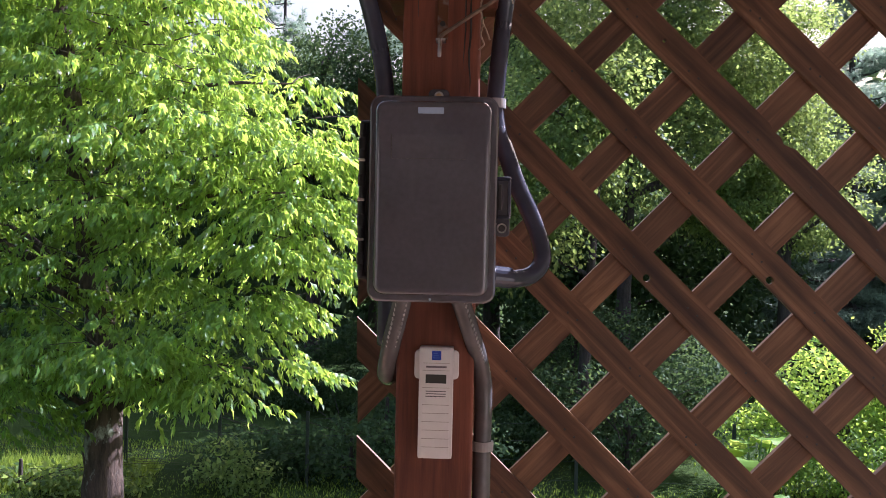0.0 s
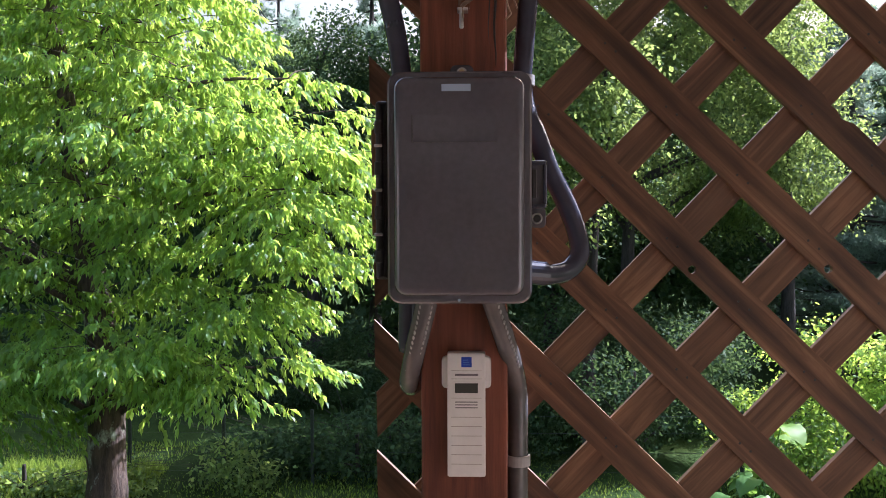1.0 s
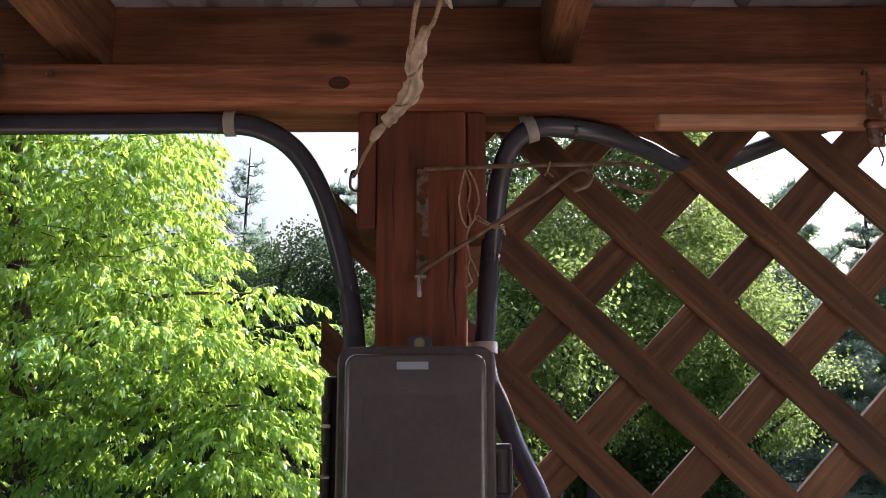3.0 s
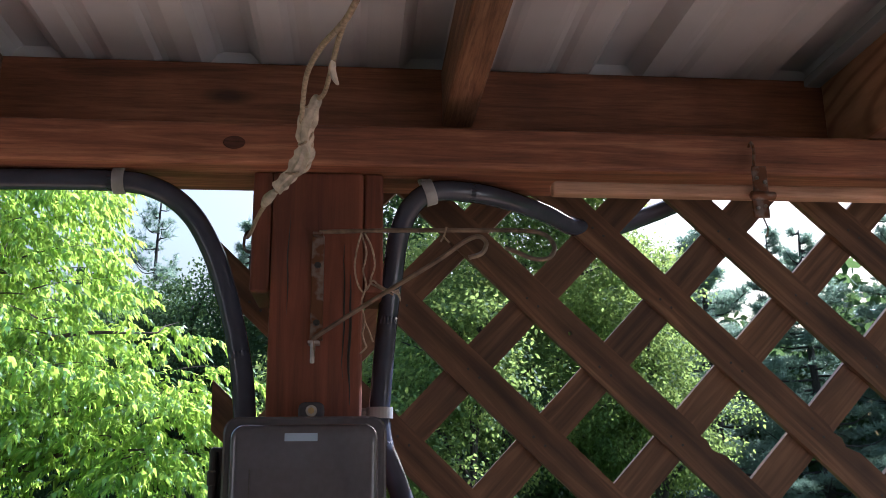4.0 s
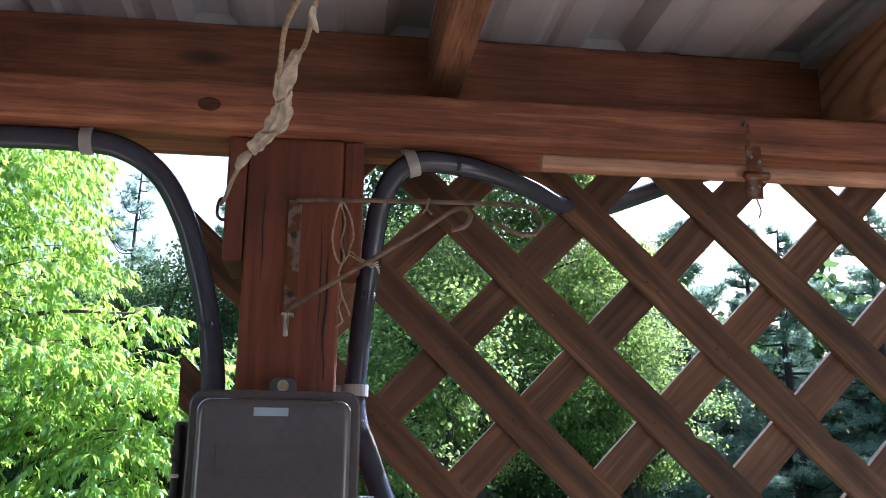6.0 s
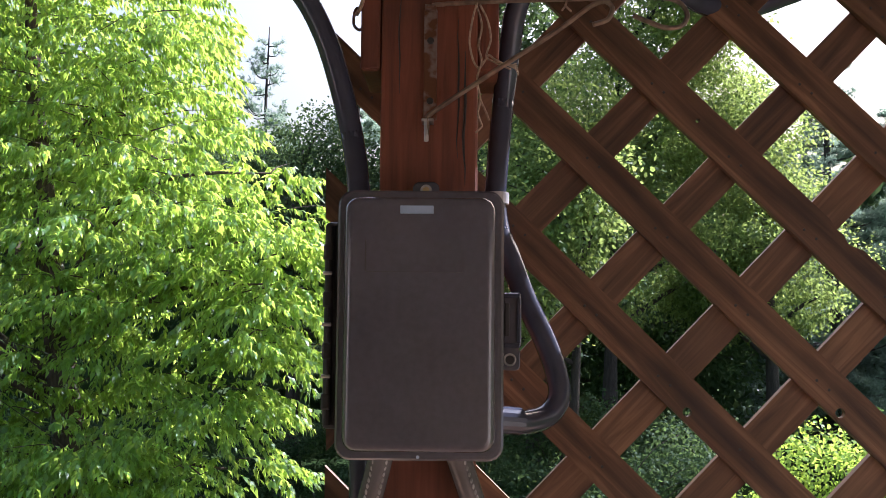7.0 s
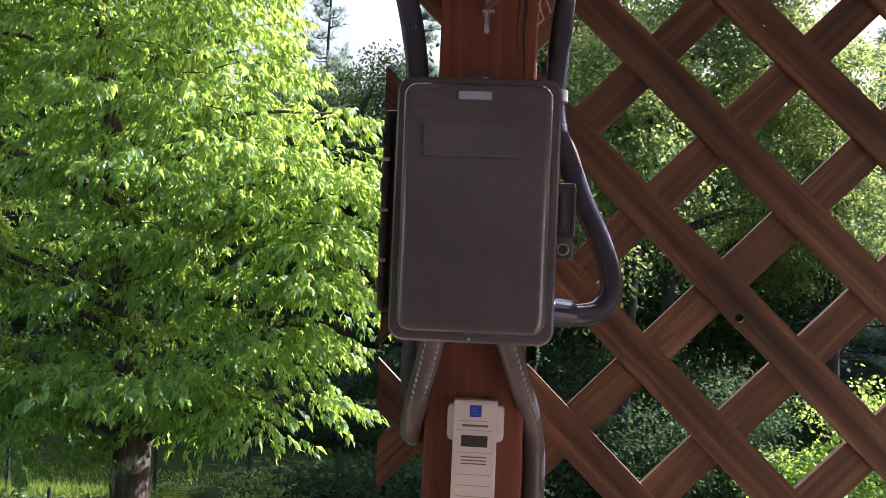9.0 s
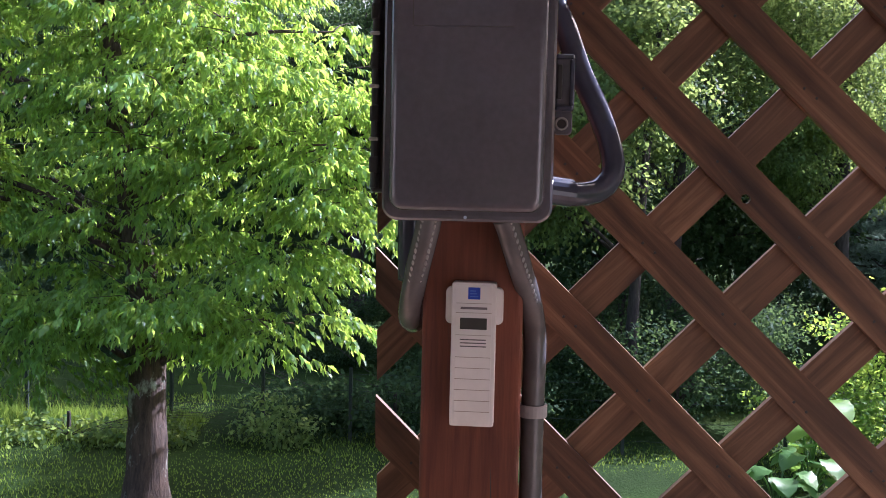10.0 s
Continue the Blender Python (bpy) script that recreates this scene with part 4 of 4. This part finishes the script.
def leafy_tree(name, label, trunk, r0, blobs, clumps, per, size, mat, bark, category="tree", spread=0.4, hang=-0.3):
    """A tree or shrub with irregular clumps of broad leaves."""
    tree = thing(name, label, category, trunk[0])
    cen, out = in_blobs(blobs, clumps)
    c = np.repeat(cen, per, 0)
    o = np.repeat(out, per, 0)
    pos = c + rs.normal(size=c.shape) * np.array((spread, spread, spread * 0.55))
    way = unit(o * 0.6 + ball(len(c)) * 0.9 + (0, 0, hang))
    face = unit(ball(len(c)) * 0.6 + (0, 0, 0.8))
    L = size * rs.uniform(0.6, 1.3, len(c))
    me = leaf_mesh("crown", pos, way, face, L, L * rs.uniform(0.5, 0.75, len(c)), QUAD_FORM, QUAD_FACES)
    mids = spline(trunk, 6)
    limbs = []
    for t in cen[rs.choice(len(cen), min(18, len(cen)), replace=False)]:
        b = min(mids[2:], key=lambda q: abs(q.z - (t[2] - 0.8)))
        limbs += branch_lines(tuple(b), [t], 0.15)
    add_wood(tree, trunk, r0, 0.02, limbs, bark, r0 * 0.35, 10)
    leaf_part("crown", me, mat, tree)
    return tree


def pine(name, label, x, y, h, r, whorls, mat, bark, first=0.25, sparse=1.0):
    tree = thing(name, label, "tree", (x, y, GROUND_Z))
    limbs, pos, way, L = [], [], [], []
    for w in range(whorls):
        f = first + (1 - first) * (w + 0.3) / whorls
        z = GROUND_Z + h * f
        reach = r * (1.05 - f) ** 0.75 * rs.uniform(0.7, 1.15)
        for b in range(rs.randint(4, 7) if sparse > 0.5 else rs.randint(1, 4)):
            a = rs.uniform(0, 2 * math.pi)
            d = np.array((math.cos(a), math.sin(a), 0))
            R_ = reach * rs.uniform(0.6, 1.1)
            z = GROUND_Z + h * f + rs.normal() * 0.35 * h / whorls
            tip = np.array((x, y, z)) + d * R_ + (0, 0, R_ * rs.uniform(-0.05, 0.28 if sparse > 0.5 else 0.7))
            mid = np.array((x, y, z)) + d * R_ * 0.55 + (0, 0, -0.02 * R_)
            limbs.append([(x, y, z), tuple(mid), tuple(tip)])
            m = int(58 * R_ * sparse) + (6 if sparse > 0.5 else 2)
            u = rs.uniform(0.15, 1.0, m) ** 0.7
            p = np.array((x, y, z))[None] * (1 - u)[:, None] + tip[None] * u[:, None]
            fan = rs.normal(size=m) * R_ * 0.32 * (1.15 - u) * np.minimum(1, 2.2 * u)
            p = p + np.array((-d[1], d[0], 0))[None] * fan[:, None] + rs.normal(size=p.shape) * (0.05, 0.05, 0.05) + np.stack([0 * fan, 0 * fan, 0.12 * np.abs(fan)], 1)
            k = 12
            pos.append(np.repeat(p, k, 0))
            way.append(unit(np.repeat(d[None], m * k, 0) * 0.7 + ball(m * k) * 0.9 + (0, 0, 0.3)))
            L.append(rs.uniform(0.1, 0.2, m * k))
    pos, way, L = np.concatenate(pos), np.concatenate(way), np.concatenate(L)
    me = leaf_mesh("needles", pos, way, ball(len(pos)), L, L * 0.12, NEEDLE_FORM, NEEDLE_FACES)
    trunk = [(x, y, GROUND_Z - 0.1), (x + 0.05, y, GROUND_Z + h * 0.4), (x - 0.05, y, GROUND_Z + h * 0.75), (x, y, GROUND_Z + h)]
    add_wood(tree, trunk, (0.015 if sparse > 0.5 else 0.006) * h, 0.015, limbs, bark, 0.035 if sparse > 0.5 else 0.02, 9)
    leaf_part("needles", me, mat, tree)
    return tree


# the large tree beside the deck
spray_tree("leafy_tree", "large tree with drooping bright green leaves and a lichened trunk",
           [(-3.72, 8.0, GROUND_Z - 0.1), (-3.71, 8.0, -0.9), (-3.75, 8.05, 0.2), (-4.0, 8.1, 1.8), (-4.3, 8.2, 3.6), (-4.5, 8.2, 5.6)], 0.2,
           [(-4.9, 8.5, 3.6, 2.6, 2.3, 2.6), (-4.6, 8.3, 5.6, 1.7, 1.7, 1.6), (-3.2, 7.7, 2.7, 1.25, 1.4, 1.5), (-3.6, 8.0, 4.4, 1.3, 1.4, 1.3), (-7.0, 8.6, 4.6, 1.6, 1.6, 2.4), (-2.35, 7.7, 1.75, 1.25, 1.3, 1.25), (-1.75, 7.7, 2.15, 0.85, 0.9, 0.95), (-2.2, 7.6, 0.6, 0.85, 0.95, 0.7),
            (-3.3, 7.3, 0.72, 1.2, 1.1, 0.85), (-4.9, 7.4, 0.7, 1.4, 1.2, 1.05), (-6.3, 7.8, 1.1, 1.5, 1.3, 1.6), (-2.9, 7.3, 0.3, 0.9, 0.7, 0.35), (-3.9, 7.2, 0.35, 1.0, 0.7, 0.4), (-3.4, 7.1, 0.45, 1.1, 0.8, 0.45), (-2.45, 7.4, 0.25, 0.6, 0.6, 0.3), (-1.95, 7.6, 1.4, 0.8, 0.8, 0.65),
            (-1.75, 7.6, 2.45, 0.9, 0.9, 0.85), (-2.7, 7.6, 2.7, 0.9, 0.9, 0.9), (-2.2, 7.7, 2.0, 1.0, 1.0, 1.0), (-3.25, 7.85, -0.1, 0.3, 0.3, 0.5), (-3.1, 7.8, 0.2, 0.5, 0.4, 0.4), (-6.2, 9.0, 5.0, 2.0, 1.8, 2.2)],
           380, 33, 2600, M_LEAF, M_BARK)

# woods beyond, left of the post
pine("thin_pine", "thin sparse pine rising above the wood", -5.2, 23.0, 11.4, 1.9, 22, M_NEEDLE, M_BARK_DARK, 0.45, 0.5)
pine("pine", "dark pine at the wood's edge", -2.6, 22.0, 10.2, 2.4, 15, M_NEEDLE, M_BARK_DARK, 0.2)
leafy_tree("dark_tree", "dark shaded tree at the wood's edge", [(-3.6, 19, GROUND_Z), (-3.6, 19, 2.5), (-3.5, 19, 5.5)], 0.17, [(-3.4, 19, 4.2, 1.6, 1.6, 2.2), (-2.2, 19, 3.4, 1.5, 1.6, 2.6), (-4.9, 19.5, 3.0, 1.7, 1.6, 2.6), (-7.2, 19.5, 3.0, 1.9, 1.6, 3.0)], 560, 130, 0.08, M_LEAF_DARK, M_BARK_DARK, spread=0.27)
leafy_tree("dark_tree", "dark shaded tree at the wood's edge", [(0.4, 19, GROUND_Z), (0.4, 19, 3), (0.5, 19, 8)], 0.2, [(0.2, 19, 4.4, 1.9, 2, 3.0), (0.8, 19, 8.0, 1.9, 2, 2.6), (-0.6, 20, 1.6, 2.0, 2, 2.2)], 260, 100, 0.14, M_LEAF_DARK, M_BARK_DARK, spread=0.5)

# trees seen through the lattice
# crown blobs added on the sun's path to shade the lawn, some unseen
leafy_tree("dark_tree", "half-shaded leafy tree standing close behind the lattice", [(1.7, 12.4, GROUND_Z), (1.7, 12.4, 0), (1.9, 12.5, 3.4)], 0.11,
           [(0.5, 11.8, 1.9, 1.0, 0.8, 1.0), (1.4, 12.1, 3.3, 1.1, 0.9, 1.1), (-0.4, 12.6, 2.6, 1.0, 0.9, 1.2), (1.6, 13.2, 4.5, 1.1, 0.9, 1.1)], 230, 170, 0.07, M_LEAF_MID, M_BARK_DARK, spread=0.24, hang=-0.5)
leafy_tree("sunlit_tree", "leafy tree with small sunlit leaves behind the lattice", [(2.6, 15, GROUND_Z), (2.7, 15, 1.5), (2.9, 15, 7.5)], 0.16,
           [(2.6, 15, 3.6, 1.6, 1.4, 2.0), (3.9, 15.2, 5.2, 1.5, 1.3, 1.7), (2.7, 14.8, 5.4, 1.3, 1.1, 1.5), (4.8, 15.5, 3.2, 1.2, 1.1, 1.4), (1.5, 15.5, 4.0, 1.0, 1.2, 1.8),
            (3.7, 14.8, 7.6, 1.4, 1.3, 1.5), (4.3, 15.3, 7.2, 1.2, 1.2, 1.3)], 420, 230, 0.066, M_LEAF_MID, M_BARK_DARK, spread=0.24, hang=-0.5)
leafy_tree("sunlit_tree", "leafy tree with small sunlit leaves behind the lattice", [(5.8, 16, GROUND_Z), (5.8, 16, 1.5), (5.7, 16, 4.6)], 0.15,
           [(5.6, 16, 5.0, 1.2, 1.2, 1.5), (6.3, 16.4, 2.8, 1.3, 1.2, 1.5), (4.8, 16, 2.4, 1.0, 1.0, 1.0)], 180, 220, 0.066, M_LEAF_MID, M_BARK_DARK, spread=0.25, hang=-0.5)
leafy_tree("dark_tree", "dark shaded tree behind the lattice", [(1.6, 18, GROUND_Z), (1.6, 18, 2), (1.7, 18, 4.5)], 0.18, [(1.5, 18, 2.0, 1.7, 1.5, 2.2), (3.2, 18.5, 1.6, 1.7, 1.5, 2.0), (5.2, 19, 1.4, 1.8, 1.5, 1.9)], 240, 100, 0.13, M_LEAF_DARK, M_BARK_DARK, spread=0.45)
for px, py, ph in ((8.6, 20.0, 9.4), (11.4, 20.5, 9.6), (14.3, 21.0, 10.4), (17.6, 22.0, 10.6), (10.0, 25.0, 10.4), (13.2, 26.0, 11.0)):
    pine("white_pine", "white pine with tiered blue-green branches", px, py, ph, 3.0, 21, M_NEEDLE, M_BARK_DARK, 0.12)

# shrubs and broad leaves under the lattice
leafy_tree("lime_shrub", "bright lime-green shrub in full sun", [(5.0, 11.2, GROUND_Z), (5.0, 11.2, -0.9), (5.1, 11.2, -0.2)], 0.03,
           [(4.8, 11.2, -0.35, 0.9, 0.7, 0.65), (3.9, 10.9, -1.1, 0.8, 0.5, 0.6), (5.9, 11.4, -0.4, 0.9, 0.7, 0.8), (5.0, 10.6, -1.2, 1.1, 0.6, 0.55), (6.6, 11.2, -0.8, 0.9, 0.7, 0.9)], 300, 75, 0.06, M_LEAF_LIME, M_BARK_DARK, "shrub", 0.17)
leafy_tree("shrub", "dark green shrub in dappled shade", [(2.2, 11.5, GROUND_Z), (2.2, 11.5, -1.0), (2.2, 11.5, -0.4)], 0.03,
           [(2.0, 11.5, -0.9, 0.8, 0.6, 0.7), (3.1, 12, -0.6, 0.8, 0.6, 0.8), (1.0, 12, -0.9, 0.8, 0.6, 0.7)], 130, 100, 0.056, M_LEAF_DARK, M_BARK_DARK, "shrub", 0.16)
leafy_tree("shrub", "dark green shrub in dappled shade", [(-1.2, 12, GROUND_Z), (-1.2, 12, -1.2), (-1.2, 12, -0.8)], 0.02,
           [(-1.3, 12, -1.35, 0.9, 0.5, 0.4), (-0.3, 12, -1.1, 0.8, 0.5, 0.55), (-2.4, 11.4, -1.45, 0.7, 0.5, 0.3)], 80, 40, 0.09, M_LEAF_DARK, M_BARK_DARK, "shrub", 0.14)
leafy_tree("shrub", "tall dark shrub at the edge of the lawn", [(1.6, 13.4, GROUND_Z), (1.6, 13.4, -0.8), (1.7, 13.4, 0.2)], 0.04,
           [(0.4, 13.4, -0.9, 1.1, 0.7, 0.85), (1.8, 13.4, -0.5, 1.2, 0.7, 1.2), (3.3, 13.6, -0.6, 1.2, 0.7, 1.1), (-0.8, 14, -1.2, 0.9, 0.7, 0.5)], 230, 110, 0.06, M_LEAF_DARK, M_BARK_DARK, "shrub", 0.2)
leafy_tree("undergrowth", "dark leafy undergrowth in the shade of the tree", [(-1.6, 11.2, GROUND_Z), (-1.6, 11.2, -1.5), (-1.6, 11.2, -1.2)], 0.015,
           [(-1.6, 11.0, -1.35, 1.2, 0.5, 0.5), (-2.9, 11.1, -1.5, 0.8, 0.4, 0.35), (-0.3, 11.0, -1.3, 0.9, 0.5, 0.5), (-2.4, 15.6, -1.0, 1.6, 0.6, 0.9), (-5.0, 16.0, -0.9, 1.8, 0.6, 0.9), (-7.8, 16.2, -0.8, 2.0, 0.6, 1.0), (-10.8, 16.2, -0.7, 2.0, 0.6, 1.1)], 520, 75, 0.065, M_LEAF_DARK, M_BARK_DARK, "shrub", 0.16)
leafy_tree("weed_patch", "sunlit weeds along the fence", [(-5.6, 10.0, GROUND_Z), (-5.6, 10.0, -1.5), (-5.6, 10, -1.35)], 0.012,
           [(-5.9, 10.0, -1.62, 1.2, 0.35, 0.16), (-4.6, 10.0, -1.6, 0.7, 0.3, 0.2), (-3.0, 10.3, -1.45, 0.6, 0.3, 0.4)], 80, 32, 0.07, M_LEAF_MID, M_BARK_DARK, "weeds", 0.12)


def broad_plant(x, y, n, size, label, z=GROUND_Z, rise=0.0, mat=None):
    p = thing("broad_leaf_plant", label, "plant", (x, y, z), "broad-leaved plants")
    form = []
    for i in range(9):
        t = i / 8
        w = 0.5 * math.sin(math.pi * min(1, t * 0.93 + 0.07)) ** 0.7
        form.append((t, w))
    for i in range(n):
        a = rs.uniform(0, 2 * math.pi)
        lean = rs.uniform(0.35, 1.0)
        d = Vector((math.cos(a), math.sin(a), 0))
        side = Vector((-d.y, d.x, 0))
        base = Vector((x, y, z)) + d * 0.05
        top = base + d * size * lean * 0.7 + Vector((0, 0, rise + size * rs.uniform(0.7, 1.5)))
        bm = bmesh.new()
        rows_ = []
        for t, w in form:
            c = top + d * size * t * 0.9 + Vector((0, 0, size * (0.25 * t - 0.75 * t * t)))
            c += Vector((0, 0, 0.012 * math.sin(t * 22)))
            rows_.append([bm.verts.new(c + side * size * w * s + Vector((0, 0, 0.16 * size * w * abs(s)))) for s in (-1, -0.5, 0, 0.5, 1)])
        for r1, r2 in zip(rows_, rows_[1:]):
            for k in range(4):
                bm.faces.new((r1[k], r1[k + 1], r2[k + 1], r2[k]))
        part("leaf", bm, mat or M_BIGLEAF, p, smooth=True)
        part("stalk", sweep([tuple(base), tuple(base.lerp(top, 0.6) + d * -0.03), tuple(top)], 0.009, 6, 4), M_BIGLEAF, p, smooth=True)
    return p


broad_plant(3.35, 9.4, 12, 0.32, "clump of large pale green broad leaves")
broad_plant(2.9, 9.1, 9, 0.26, "clump of large pale green broad leaves")
broad_plant(3.45, 9.9, 7, 0.36, "tall broad-leaved plant with upright yellow-green leaves", rise=0.45, mat=M_LEAF_LIME)

# grass, tall weeds and fence
n = 60000
pos = np.stack([rs.uniform(-9.5, 5.5, n), 6.4 + 6.5 * rs.uniform(0, 1, n) ** 1.15, np.full(n, GROUND_Z - 0.02)], 1)
pos[:16000] = np.stack([rs.uniform(-9.5, -4.1, 16000), rs.normal(10.6, 0.4, 16000), np.full(16000, GROUND_Z - 0.02)], 1)
tall = np.clip(1 - np.abs(pos[:, 1] - 10.5) / 0.9, 0.12, 1) * np.where(pos[:, 0] < -4.2, 1.0, 0.12)
L = (0.035 + 0.45 * tall * rs.uniform(0.3, 1, n))
me = leaf_mesh("grass", pos, unit(rs.normal(size=(n, 3)) * (0.28, 0.28, 0.05) + (0, 0, 1)), ball(n), L, 0.014 + 0 * L, LEAF_FORM, LEAF_FACES)
me.materials.append(M_GRASS)
tagged(new("grass", me), "tall sunlit grass along the fence and short lawn", "grass", kind="stuff")

n = 90000
ang = rs.uniform(-1.0, 1.15, n)
rad = rs.uniform(26, 33, n)
hz = rs.uniform(0, 1, n) ** 0.8 * (9.2 - 0.9 * ang + 0.8 * np.sin(ang * 9) + 0.8 * np.sin(ang * 23 + 1) + 0.6 * np.sin(ang * 61))
pos = np.stack([np.sin(ang) * rad, np.cos(ang) * rad, GROUND_Z + hz], 1)
L = rs.uniform(0.2, 0.5, n)
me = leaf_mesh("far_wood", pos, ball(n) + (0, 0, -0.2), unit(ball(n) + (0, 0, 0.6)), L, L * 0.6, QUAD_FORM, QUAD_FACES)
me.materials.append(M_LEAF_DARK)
tagged(new("far_wood", me), "dense dark green wood in the distance", "wood", kind="stuff")

fence = thing("wire_fence", "low wire fence on thin dark steel posts", "fence", (-3.0, 10.6, GROUND_Z))
for x in (-8.5, -6.5, -4.5, -3.26, -2.1, -0.6, 1.4, 3.4):
    part("fence_post", block(x - 0.02, x + 0.02, 10.58, 10.62, GROUND_Z - 0.1, GROUND_Z + 0.98, 0.003), M_FENCE, fence)
for z in (0.2, 0.45, 0.7, 0.92):
    part("wire", sweep([(-9.5, 10.575, GROUND_Z + z), (-4, 10.575, GROUND_Z + z - 0.02), (4.4, 10.575, GROUND_Z + z)], 0.0022, 5, 6), M_FENCE, fence)

weed = thing("tall_weed", "single tall leafy weed by the fence", "plant", (-6.15, 10.3, GROUND_Z))
part("stem", sweep([(-6.15, 10.3, GROUND_Z), (-6.14, 10.3, -1.2), (-6.17, 10.3, -0.8)], 0.008, 6, 5), M_GRASS, weed, smooth=True)
n = 260
h = rs.uniform(0.15, 0.95, n)
pos = np.stack([np.full(n, -6.15), np.full(n, 10.3), GROUND_Z + h], 1)
d = ball(n) * (1, 1, 0.3) + (0, 0, -0.1)
L = 0.13 * (1.1 - h * 0.7)
leaf_part("leaves", leaf_mesh("leaves", pos, d, unit(ball(n) * 0.4 + (0, 0, 1)), L, L * 0.4), M_LEAF_MID, weed)
